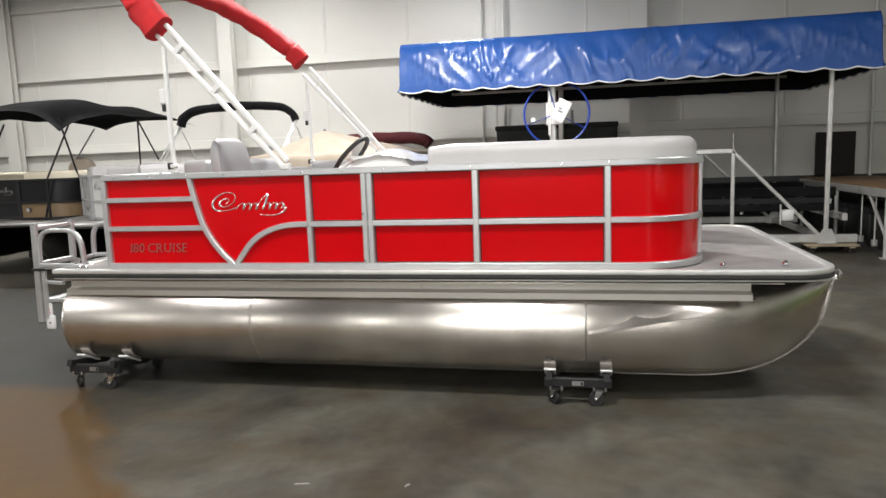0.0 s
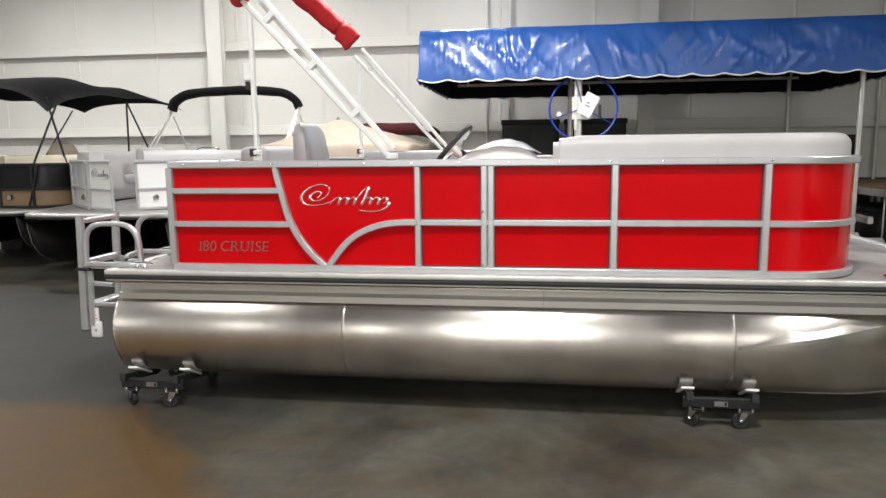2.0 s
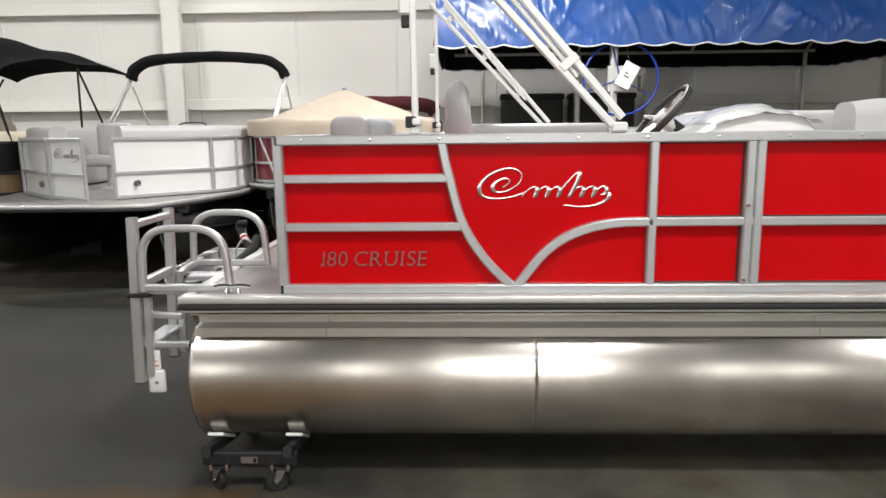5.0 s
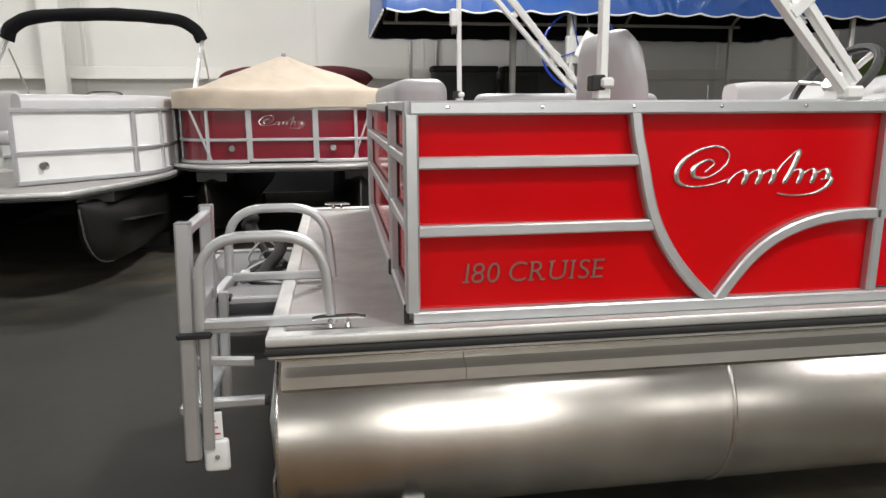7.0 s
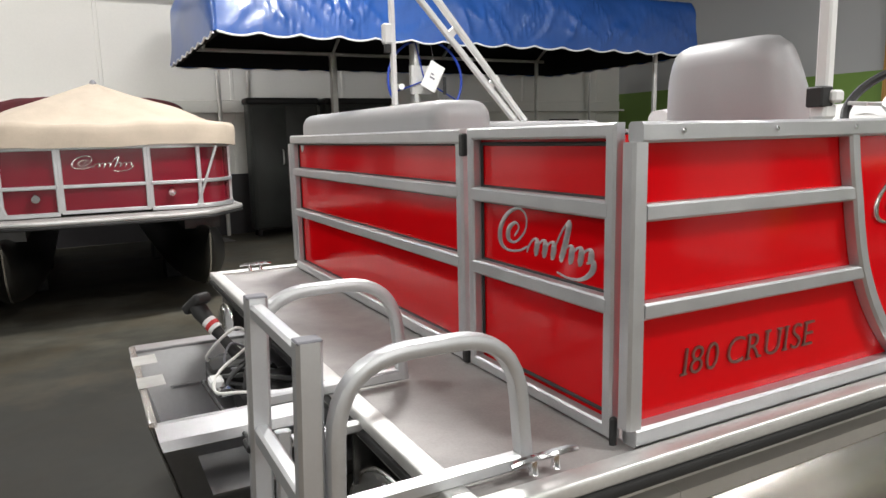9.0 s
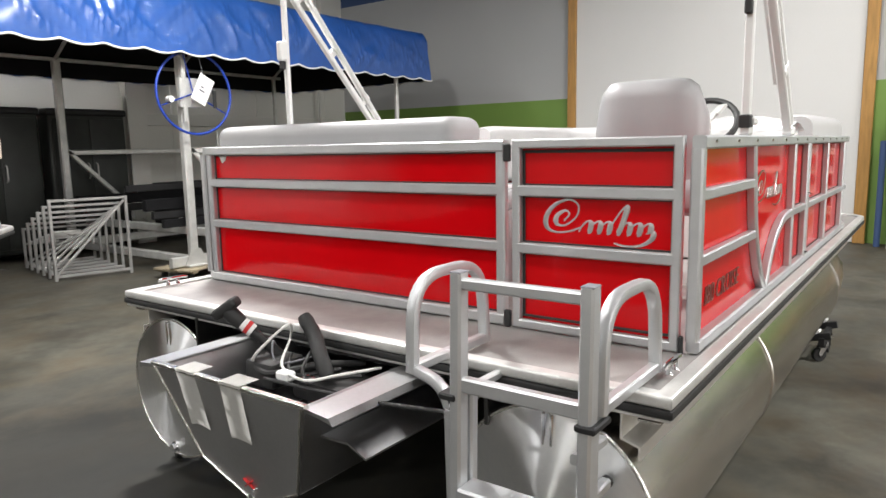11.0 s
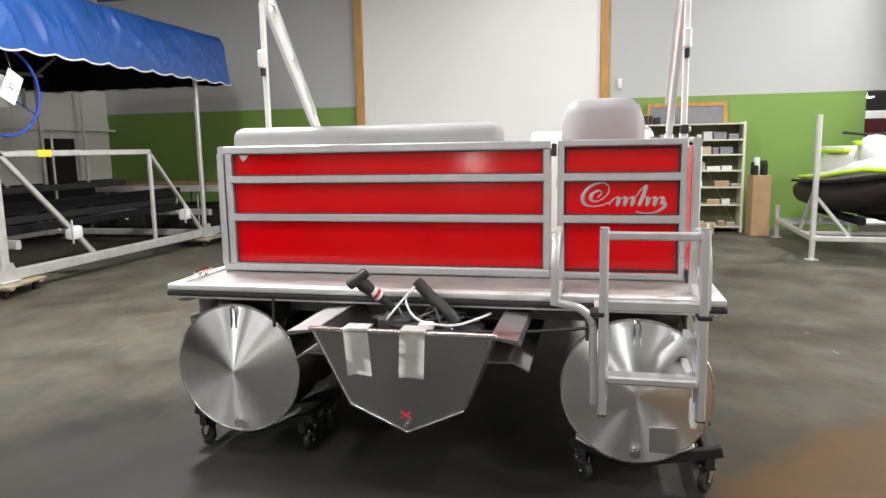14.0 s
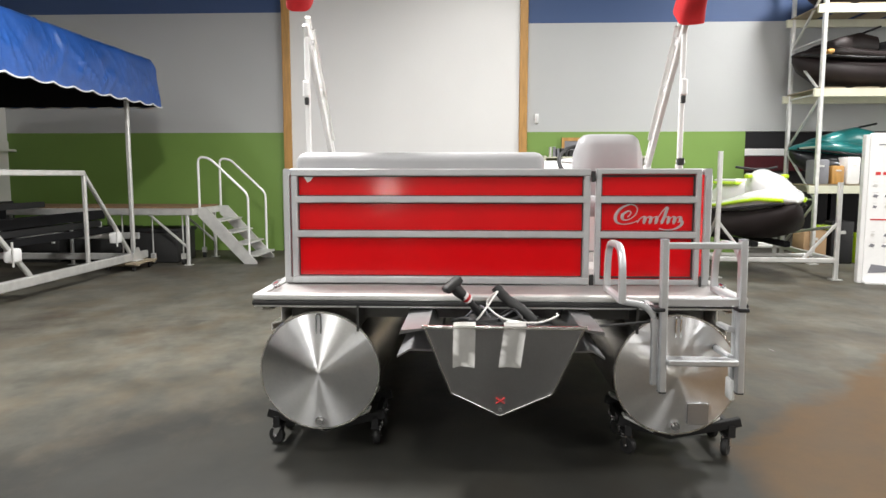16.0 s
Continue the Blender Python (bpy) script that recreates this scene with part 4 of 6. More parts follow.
bimini = thing("folded_bimini", (0, 0, 0), 0, "folded red bimini top in its boot on white tubes", "bimini top")
ARCH = [(0.56, 0.0, 2.4), (0.42, 0.01, 2.57), (0.24, 0.12, 2.76), (0.12, 0.4, 2.88), (0.08, 0.8, 2.93), (0.07, 1.18, 2.94)]
for side in (0, 1):
    def S(p):
        return tuple(p) if not side else mirror(p)
    part("foot_mount", box(0.547, 0.59, S((0, 0.0))[1] - 0.02 + (0.02 if not side else -0.02), S((0, 0.0))[1] + 0.02 + (0.02 if not side else -0.02), ZT, ZT + 0.035, 0.006), "white_alu", bimini)
    y = S((0, 0.02))[1]
    part("upright", bar((0.568, y, ZT + 0.03), (0.562, y, 2.3), 0.03, 0.026), "white_alu", bimini, "white upright support tube")
    part("clamp", box(0.53, 0.572, y - 0.022, y + 0.018, 1.508, 1.553, 0.004), "rubber", bimini)
    part("clamp_knob", box(0.556, 0.594, y - 0.034, y + 0.016, 1.517, 1.545, 0.006), "white_alu", bimini)
    part("slider", box(0.51, 0.56, y - 0.02, y + 0.02, 1.93, 2.03, 0.008), "white_alu", bimini)
    part("slider_tip", box(0.52, 0.55, y - 0.012, y + 0.012, 1.885, 1.93, 0.004), "rubber", bimini)
    part("foot_mount", box(1.325, 1.39, y - 0.024, y + 0.024, ZT, ZT + 0.04, 0.008), "white_alu", bimini)
    d = Vector((0.56 - 1.36, 0, 2.4 - 1.52))
    nrm = Vector((0.74, 0, 0.67))
    for off, w in ((-0.033, 0.034), (0.033, 0.034)):
        a = Vector((1.36, y, 1.53)) + nrm * off * (0.45 if off > 0 else 1)
        e = Vector((0.56, y, 2.4)) + nrm * off * 1.4
        part("main_bow", bar(a, e, 0.028, w, up=(0, 1, 0)), "white_alu", bimini, "white main bow tube")
    a = Vector((1.3, y - 0.0, 1.62))
    part("inner_bow", bar((1.2, y + (0.03 if not side else -0.03), 1.7), (0.62, y + (0.03 if not side else -0.03), 2.36), 0.02), "galv", bimini)
    for t in (0.25, 0.55, 0.85):
        c = Vector((1.36, y, 1.53)) + d * t
        part("bow_clip", box(-0.018, 0.018, -0.02, 0.02, -0.04, 0.04, 0.004, m=pose(*c, 0, -42, 0) @ pose(0, 0, 0, 0, 90, 0)), "white_alu", bimini)
port = [mirror(p) for p in reversed(ARCH[:-1])]
port[-1] = (port[-1][0] - 0.05, port[-1][1], port[-1][2] + 0.09)
port[-2] = (port[-2][0] - 0.03, port[-2][1], port[-2][2] + 0.05)
bl = curve(ARCH + port, 6)
bsec = ring_section(0.15, 0.19, 0.06, 5)
bb = sweep(bl, bsec, up=(-0.67, 0, 0.74))
for v in bb.verts:
    v.co += v.normal * 0 + Vector((noise.noise(v.co * 9), noise.noise(v.co * 9 + Vector((7, 0, 0))), noise.noise(v.co * 9 + Vector((0, 7, 0))))) * 0.018
part("canvas_boot", bb, "red_cloth", bimini, "red canvas boot wrapped round the folded top", smooth=70)


# ---- boat: ladder, motor pod, cleats ----
ladder = thing("boarding_ladder", (0, 0, 0), 0, "folded square tube boarding ladder with hoop handrails on the stern deck", "ladder")
ladder.parent = None
for y in (0.064, 0.418):
    part("side_rail", bar((-0.636, y, 0.445), (-0.614, y, 1.152), 0.034, 0.044), "rail", ladder)
    part("inner_rail", bar((-0.59, y + (0.008 if y < 0.2 else -0.008), 0.47), (-0.578, y + (0.008 if y < 0.2 else -0.008), 0.86), 0.026, 0.032), "rail", ladder)
    part("end_cap", box(-0.657, -0.615, y - 0.0175, y + 0.0175, 0.438, 0.448, 0.003), "rubber", ladder)
    part("top_plug", box(-0.635, -0.593, y - 0.0165, y + 0.0165, 1.15, 1.156, 0.002), "ink", ladder)
part("rung", bar((-0.615, 0.08, 1.125), (-0.615, 0.402, 1.125), 0.03), "rail", ladder)
part("rung", bar((-0.622, 0.08, 0.865), (-0.622, 0.402, 0.865), 0.03, 0.04), "rail", ladder)
part("tread", box(-0.67, -0.59, 0.08, 0.402, 0.572, 0.602, 0.006), "rail", ladder)
for y, o in ((0.05, 0), (0.60, 1)):
    pts = bend([(-0.585, y, 0.85), (-0.575, y, 1.112), (-0.235, y, 1.112), (-0.215, y, 0.85)], 0.13, 8)
    part("hoop_rail", sweep(pts, ring_section(0.03, 0.034, 0.009, 3), up=(0, 1, 0)), "rail", ladder, "bent aluminium hoop handrail")
    part("base_rail", bar((-0.585, y, 0.862), (-0.215, y, 0.862), 0.03), "rail", ladder)
pts = bend([(-0.58, 0.6, 0.86), (-0.6, 0.5, 0.845), (-0.61, 0.455, 0.8), (-0.61, 0.45, 0.47)], 0.09, 6)
part("bent_leg", sweep(pts, ring_section(0.03, 0.03, 0.008, 3)), "rail", ladder)
for y in (0.06, 0.44):
    part("hinge_strap", box(-0.652, -0.556, y - 0.026, y + 0.026, 0.822, 0.84, 0.004), "black", ladder)
part("hinge_bar", bar((-0.6, 0.06, 0.845), (-0.37, 0.06, 0.845), 0.024), "rail", ladder)
part("hinge_bar", bar((-0.6, 0.44, 0.82), (-0.37, 0.44, 0.82), 0.024), "rail", ladder)
part("stop_bar", bar((-0.61, 0.10, 0.6), (-0.425, 0.10, 0.6), 0.028), "rail", ladder)
part("stop_tip", lathe([(-0.425, 0.017), (-0.414, 0.017), (-0.41, 0.01), (-0.41, 0)], "x", 10, (0, 0.10, 0.6)), "rubber", ladder)
part("stop_bar", bar((-0.61, 0.10, 0.735), (-0.45, 0.10, 0.725), 0.026), "rail", ladder)
lt = thing("ladder_tag", (-0.565, 0.08, 0.42), 0, "white plastic tag with a red printed label hung on the ladder", "tag")
part("holder", box(-0.045, 0.03, -0.012, 0.012, -0.03, 0.075, 0.012, 3), "white_alu", lt)
part("label", box(-0.03, 0.014, -0.008, 0.004, 0.075, 0.16, 0.002), "paper", lt)
for k in range(3):
    part("print_line", box(-0.024, 0.008 - 0.006 * k, -0.0095, -0.0079, 0.092 + 0.02 * k, 0.097 + 0.02 * k), "red_ink", lt)
part("knob", lathe([(-0.018, 0), (-0.018, 0.006), (-0.011, 0.008)], "y", 10, (-0.005, 0, 0.02)), "ink", lt)

pod = thing("motor_pod", (0, 0, 0), 0, "bare aluminium outboard motor pod slung under the deck", "motor mount")
out = [(1.51, 0.772), (1.395, 0.45), (1.17, 0.335), (0.935, 0.45), (0.81, 0.772)]


def raked(b):
    """The aft end of the pod leans out towards its top."""
    for v in b.verts:
        if v.co.x < -0.6:
            v.co.x -= 0.11 * (v.co.z - 0.34) / 0.43
    return b


part("transom_plate", raked(prism(out, -0.698, -0.69, "x")), "plate", pod, "grey mill finish aluminium transom plate", smooth=0)
for (y0, z0), (y1, z1) in zip(out, out[1:]):
    nv = Vector((0, z1 - z0, -(y1 - y0))).normalized() * 0.004
    part("pod_side", raked(prism([(y0 + nv.y, z0 + nv.z), (y1 + nv.y, z1 + nv.z), (y1 - nv.y, z1 - nv.z), (y0 - nv.y, z0 - nv.z)], -0.6895, 0.75, "x")), "plate", pod, smooth=0)
part("edge_weld", raked(sweep([(-0.699, y, z) for y, z in out], circle_section(0.005, 6), up=(1, 0, 0))), "weld", pod)
part("pod_floor", box(-0.66, 0.5, 0.93, 1.40, 0.49, 0.505), "black", pod)
part("top_lip", bar((-0.803, 1.525, 0.777), (-0.803, 0.795, 0.777), 0.02, 0.014), "weld", pod)
for y0, y1, z, k in ((1.50, 1.62, 0.772, 1), (0.82, 0.72, 0.772, -1)):
    part("upper_wing", raked(prism([(y0, z), (y1, z - 0.012), (y1 + 0.01 * k, z - 0.035), (y1, z - 0.03), (y0, z - 0.008)], -0.69, 0.3, "x")), "plate", pod)
    part("lower_wing", raked(prism([(y0 - 0.05 * k, 0.645), (y1 - 0.03 * k, 0.65), (y1 + 0.03 * k, 0.612), (y1 + 0.028 * k, 0.605), (y1 - 0.03 * k, 0.641), (y0 - 0.05 * k, 0.637)], -0.62, 0.4, "x")), "plate", pod)
for y in (1.335, 1.11):
    tp = thing("tape_strip", (-0.803, y, 0.786), 0, "torn white masking tape strip stuck on the pod", "tape", "tape strips")
    b = bmesh.new()
    col = []
    for i in range(9):
        zz = 0.0 - 0.2 * i / 8
        w = 0.05
        lean = (-0.004 if y > 1.2 else -0.022) * -i / 8
        col.append([b.verts.new((-0.0125 + 0.245 * 0.2 * i / 8 - 0.002 * noise.noise(Vector((i, k, y))), lean + (k - 1.5) * w * 0.66 * -1, zz + (0.012 * noise.noise(Vector((k * 3.1, 1, y))) if i == 8 else 0))) for k in range(4)])
    top = [b.verts.new((0.06, (k - 1.5) * 0.05 * -0.66, 0.002)) for k in range(4)]
    col = [top] + col
    for r0, r1 in zip(col, col[1:]):
        for k in range(3):
            b.faces.new((r0[k], r0[k + 1], r1[k + 1], r1[k]))
    bmesh.ops.solidify(b, geom=b.faces[:], thickness=0.0012)
    part("tape", b, "tape", tp, smooth=60)
b = bar((-0.701, 1.15, 0.43), (-0.701, 1.19, 0.402), 0.004, 0.012, up=(1, 0, 0))
bar((-0.7015, 1.19, 0.43), (-0.7015, 1.15, 0.402), 0.004, 0.012, bm=b, up=(1, 0, 0))
part("cross_mark", raked(b), "red_ink", pod, "small red painted cross")
part("drain_plug", lathe([(-0.72, 0), (-0.72, 0.009), (-0.695, 0.012)], "x", 10, (0, 1.17, 0.372)), "chrome", pod)

rig = thing("steering_gear", (-0.5, 1.2, 0.74), 0, "black steering cylinders with hoses and cables lying in the pod", "boat parts")
part("grip_tube", sweep([(-0.1, 0.19, 0.19), (-0.09, 0.17, 0.165), (-0.04, 0.1, 0.09), (0.0, 0.06, 0.03), (0.02, 0.02, -0.02)], circle_section(0.019, 12), scales=[1.45, 1.5, 0.85, 1.1, 1.1]), "rubber", rig)
part("sleeve", sweep([(-0.075, 0.145, 0.143), (-0.055, 0.118, 0.115)], circle_section(0.0235, 12)), "paper", rig, "white label sleeve")
part("sleeve_mark", sweep([(-0.068, 0.135, 0.133), (-0.061, 0.126, 0.124)], circle_section(0.0245, 12)), "red_ink", rig)
part("bellows", sweep(curve([(0.06, -0.01, 0.16), (0.05, -0.07, 0.1), (0.0, -0.15, 0.05), (-0.02, -0.2, 0.0)], 4), circle_section(0.027, 12), scales=[0.8, 1.0, 0.92, 1.0, 0.92, 1.0, 0.92, 1.0, 0.92, 1.0, 0.92, 1.0, 0.8]), "rubber", rig)
part("clamp_block", box(-0.1, 0.05, -0.02, 0.12, -0.06, 0.03, 0.015, 2), "rubber", rig)
part("clamp_block", box(-0.05, 0.12, -0.3, -0.05, -0.09, -0.02, 0.02, 2), "rubber", rig)
part("grip_head", box(-0.03, 0.03, -0.05, 0.05, -0.018, 0.018, 0.012, 3, m=pose(-0.1, 0.195, 0.195, -35, 0, 30)), "rubber", rig)
part("white_cable", sweep(curve([(-0.06, 0.1, 0.0), (-0.1, 0.06, 0.05), (-0.02, -0.02, 0.15), (0.03, 0.03, 0.08), (-0.08, -0.05, 0.03), (-0.12, -0.2, 0.02), (-0.06, -0.3, 0.04), (0.1, -0.32, 0.02)], 6), circle_section(0.0048, 8)), "tape", rig)
part("hose", sweep(curve([(0.1, 0.2, -0.02), (-0.05, 0.12, 0.02), (-0.1, 0.0, 0.0), (0.0, -0.15, 0.03), (0.15, -0.2, 0.0)], 6), circle_section(0.011, 8)), "rubber", rig)
part("thin_hose", sweep(curve([(0.12, 0.1, -0.03), (0.02, 0.02, 0.03), (-0.06, -0.08, 0.0), (0.02, -0.22, 0.02)], 6), circle_section(0.007, 6)), "rubber", rig)
part("thin_hose", sweep(curve([(0.1, -0.02, 0.0), (0.0, -0.1, 0.06), (-0.08, -0.16, 0.01), (0.05, -0.28, 0.0)], 6), circle_section(0.006, 6)), "rubber", rig)
part("thin_hose", sweep(curve([(0.08, 0.14, 0.0), (-0.02, 0.06, 0.08), (-0.05, 0.0, 0.02), (0.06, -0.12, 0.05)], 6), circle_section(0.004, 6)), "ink", rig)
part("connector", box(-0.12, -0.08, -0.12, -0.06, -0.005, 0.025, 0.006), "paper", rig)
part("connector", box(-0.11, -0.07, -0.2, -0.16, -0.005, 0.02, 0.006), "chrome", rig)
part("long_cable", sweep(curve([(-0.13, -0.02, -0.005), (-0.12, -0.3, 0.0), (-0.1, -0.5, 0.003), (-0.1, -0.74, 0.028)], 6), circle_section(0.006, 8)), "rubber", rig)
for y in (0.0, 2.36):
    cl = thing("cleat", (-0.195, y + (0.01 if y < 1 else -0.01), 0.849), 0, "chromed deck cleat at the stern corner", "cleat", "deck cleats")
    part("horn", sweep([(-0.075, 0, 0.026), (-0.05, 0, 0.03), (0.05, 0, 0.03), (0.075, 0, 0.026)], circle_section(0.008, 8), scales=[0.7, 1, 1, 0.7]), "chrome", cl)
    for x in (-0.025, 0.025):
        part("leg", lathe([(0.0, 0.011), (0.006, 0.009), (0.03, 0.007)], "z", 10, (x, 0, 0)), "chrome", cl)
for x in (4.0, 4.35):
    cl = thing("deck_fitting", (x, 0.16 if x > 4.2 else 0.1, 0.849), 0, "small chromed fitting on the bow deck", "fitting")
    part("base", lathe([(0, 0.02), (0.008, 0.018), (0.02, 0.006), (0.022, 0)], "z", 12), "chrome", cl)

# ---- caster dollies ----


def caster(parent, x, y, turn):
    c = part("caster_fork", box(-0.024, 0.024, -0.03, 0.03, 0.098, 0.104, 0.002), "chrome", parent, at=pose(x, y, 0, 0, 0, turn))
    for k in (-1, 1):
        part("fork_plate", prism([(-0.02, 0.1), (0.022, 0.1), (0.034, 0.05), (0.022, 0.036), (0.008, 0.05)], k * 0.021 - 0.002, k * 0.021 + 0.002, "y"), "chrome", c)
    part("wheel", lathe([(-0.015, 0.03), (-0.015, 0.042), (-0.009, 0.047), (0.009, 0.047), (0.015, 0.042), (0.015, 0.03)], "y", 24, (0.02, 0, 0.047)), "rubber", c)
    part("wheel_rim", lathe([(-0.0165, 0.004), (-0.0165, 0.018), (0.0165, 0.018), (0.0165, 0.004)], "y", 16, (0.02, 0, 0.047)), "black", c)
    part("axle", rod((0.02, -0.027, 0.047), (0.02, 0.027, 0.047), 0.006, 8), "chrome", c)
    part("brake_tab", box(-0.034, -0.012, -0.018, 0.018, 0.05, 0.058, 0.002, m=pose(0, 0, 0, 0, 35, 0)), "chrome", c)


for n, (x, y, tw) in enumerate(((-0.15, 0.235, 205), (3.17, 0.29, 190), (-0.11, 2.075, 60), (3.15, 2.08, 10))):
    dl = thing("caster_dolly", (x, y, 0), 0, "black steel cradle dolly on four chrome casters", "dolly", "caster dollies")
    ty = (0.28 if y < 1 else BEAM - 0.28) - y
    for sx in (-1, 1):
        pts = [(sx * 0.17, -0.31, 0.19), (sx * 0.17, -0.27, 0.18), (sx * 0.17, ty, 0.118), (sx * 0.17, 0.27, 0.18), (sx * 0.17, 0.31, 0.19)]
        part("cradle_bar", sweep(pts, ring_section(0.036, 0.046, 0.004, 2)), "black", dl)
        for sy in (-1, 1):
            part("pad", box(sx * 0.17 - 0.035, sx * 0.17 + 0.035, -0.085, 0.085, -0.007, 0.007, 0.003, m=pose(0, ty + sy * 0.165, 0.179, sy * 27, 0, 0)), "paper" if sx < 0 else "white_alu", dl, "pale pad")
    for sy in (-1, 1):
        part("side_bar", bar((-0.2, sy * 0.262, 0.143), (0.2, sy * 0.262, 0.143), 0.034, 0.06), "black", dl)
        part("label_plate", box(-0.035, 0.035, sy * 0.2815 - 0.002, sy * 0.2815 + 0.002, 0.128, 0.156), "plate", dl, "grey printed label")
        part("label_bar", box(0.018, 0.03, sy * 0.2842 - 0.001, sy * 0.2842 + 0.001, 0.132, 0.152), "black", dl)
        for sx in (-1, 1):
            part("mount_plate", box(sx * 0.13 - 0.045, sx * 0.13 + 0.045, sy * 0.262 - 0.03, sy * 0.262 + 0.03, 0.105, 0.112, 0.002), "black", dl)
            for kx in (-1, 1):
                part("bolt", lathe([(0.099, 0.009), (0.108, 0.009), (0.124, 0.007), (0.126, 0)], "z", 8, (sx * 0.13 + kx * 0.034, sy * 0.286, 0)), "chrome", dl)
            caster(dl, sx * 0.13, sy * 0.262, tw + 25 * sx + 35 * sy)

# ---- boat lift with a blue canopy ----
lift = thing("boat_lift", (0, 0, 0), 0, "aluminium boat lift with posts, cradle beams and winch wheel", "boat lift")
PX, PY = (2.7, 6.5), (6.52, 9.4)
for x in PX:
    for y in PY:
        part("post", bar((x, y, 0.14), (x, y, 2.72), 0.1 if x < 3 else 0.06, 0.1 if x < 3 else 0.06), "galv", lift, "upright aluminium lift post")
        part("foot_plate", box(x - 0.12, x + 0.12, y - 0.1, y + 0.1, 0.135, 0.15, 0.004), "galv", lift)
        part("gusset", prism([(x - 0.15, 0.15), (x + 0.15, 0.15), (x + 0.06, 0.34), (x - 0.06, 0.34)], y - 0.06, y - 0.05, "y"), "galv", lift)
for y in PY:
    part("base_beam", bar((2.4, y, 0.2), (6.9, y, 0.2), 0.07, 0.12), "galv", lift)
    part("top_rail", bar((2.7, y, 1.475), (5.25, y, 1.475), 0.05, 0.07), "galv", lift)
    part("brace", bar((2.75, y, 1.5), (4.02, y, 0.26), 0.05, 0.06), "galv", lift)
    part("rail_post", bar((5.25, y, 0.24), (5.25, y, 1.49), 0.05), "galv", lift)
    part("brace", bar((5.25, y, 1.46), (6.4, y, 0.26), 0.05), "galv", lift)
    for x in (3.72, 5.98):
        part("pulley_box", box(x - 0.09, x + 0.09, y - 0.07, y + 0.05, 0.46, 0.62, 0.03, 2), "white_alu", lift)
        part("pulley_pin", rod((x - 0.1, y - 0.08, 0.42), (x - 0.1, y - 0.08, 0.7), 0.012), "galv", lift)
for x in PX:
    part("cross_beam", bar((x, 6.52, 0.2), (x, 9.4, 0.2), 0.07, 0.1), "galv", lift)
    part("cross_beam", bar((x + 0.25, 6.55, 0.5), (x + 0.25, 9.4, 0.5), 0.07, 0.1), "galv", lift)
for y in (7.15, 8.75):
    part("bunk", box(2.5, 6.8, y - 0.05, y + 0.05, 0.76, 0.9, 0.01), "black_cloth", lift, "black carpeted bunk board")
    part("bunk_beam", bar((2.6, y, 0.7), (6.7, y, 0.7), 0.06, 0.1), "black", lift)
    for x in (2.95, 4.2, 5.5, 6.7):
        part("bunk_strut", bar((x, y, 0.5), (x + 0.04, y, 0.72), 0.04), "galv", lift)
part("walk_beam", bar((2.7, 7.9, 1.0), (6.5, 7.9, 1.0), 0.05, 0.09), "black", lift)
part("walk_beam", box(2.6, 6.7, 6.9, 6.98, 0.56, 0.66, 0.01), "black_cloth", lift)
for x in (4.5, 5.6):
    part("guide_rod", rod((x, 8.4, 0.4), (x, 8.4, 1.75), 0.02), "galv", lift)
part("tape_mark", box(3.28, 3.48, 6.494, 6.549, 1.436, 1.514), "yellow", lift)
part("winch_box", box(2.6, 2.86, 6.4, 6.47, 1.95, 2.28, 0.01), "galv", lift)
part("winch_crossbar", bar((2.66, 6.42, 1.8), (2.66, 6.42, 2.5), 0.05), "galv", lift)
WC = Vector((2.76, 6.36, 2.11))
wh = part("winch_wheel", sweep([WC + Vector((0.475 * math.cos(t), 0, 0.455 * math.sin(t))) for t in [2 * math.pi * i / 48 for i in range(48)]], circle_section(0.015, 8), closed=True, up=(0, 1, 0)), "wheel_blue", lift, "large blue winch hand wheel")
for a in (105, 200, 330):
    part("spoke", rod(WC + Vector((0, 0.03, 0)), WC + Vector((0.47 * math.cos(radians(a)), 0, 0.45 * math.sin(radians(a)))), 0.008, 6), "wheel_blue", wh)
part("crank_knob", lathe([(-0.05, 0), (-0.05, 0.035), (0.03, 0.03), (0.04, 0)], "y", 14, (2.42, 6.34, 2.03)), "paper", wh)
tg = thing("paper_tag", (2.83, 6.31, 2.15), 0, "white printed card hanging from the winch wheel", "card")
b = box(-0.1, 0.1, -0.004, 0.004, -0.16, 0.16, 0.002, m=pose(0, 0, 0, 0, 28, 0))
part("card", b, "paper", tg)
for k in range(2):
    part("print_line", box(-0.04, 0.03 - 0.03 * (k % 2), -0.006, -0.0041, -0.03 + k * 0.04, -0.01 + k * 0.04, m=pose(0, 0, 0, 0, 28, 0)), "ink", tg)
part("string", rod((0.02, 0, 0.17), (-0.02, 0.03, 0.42), 0.003, 5), "ink", tg)
part("strap", box(0.14, 0.18, 0.01, 0.02, -0.2, 0.0), "rubber", tg)

canopy = thing("lift_canopy", (0, 0, 0), 0, "blue vinyl canopy with a scalloped valance over the lift", "canopy")
CX0, CX1, CY0, CY1 = 0.42, 7.02, 6.22, 9.62
prof = [(0.0, 2.53), (0.0, 2.58), (0.005, 2.63), (0.01, 2.68), (0.015, 2.73), (0.02, 2.78), (0.03, 2.84), (0.04, 2.9), (0.05, 2.96), (0.065, 3.02), (0.08, 3.08), (0.1, 3.14), (0.12, 3.2), (0.16, 3.25), (0.3, 3.275), (0.9, 3.32), (1.7, 3.36)]
NX = 420
b = bmesh.new()


def scallop(u):
    return 0.038 * abs(math.sin(math.pi * u / 0.42)) - 0.01


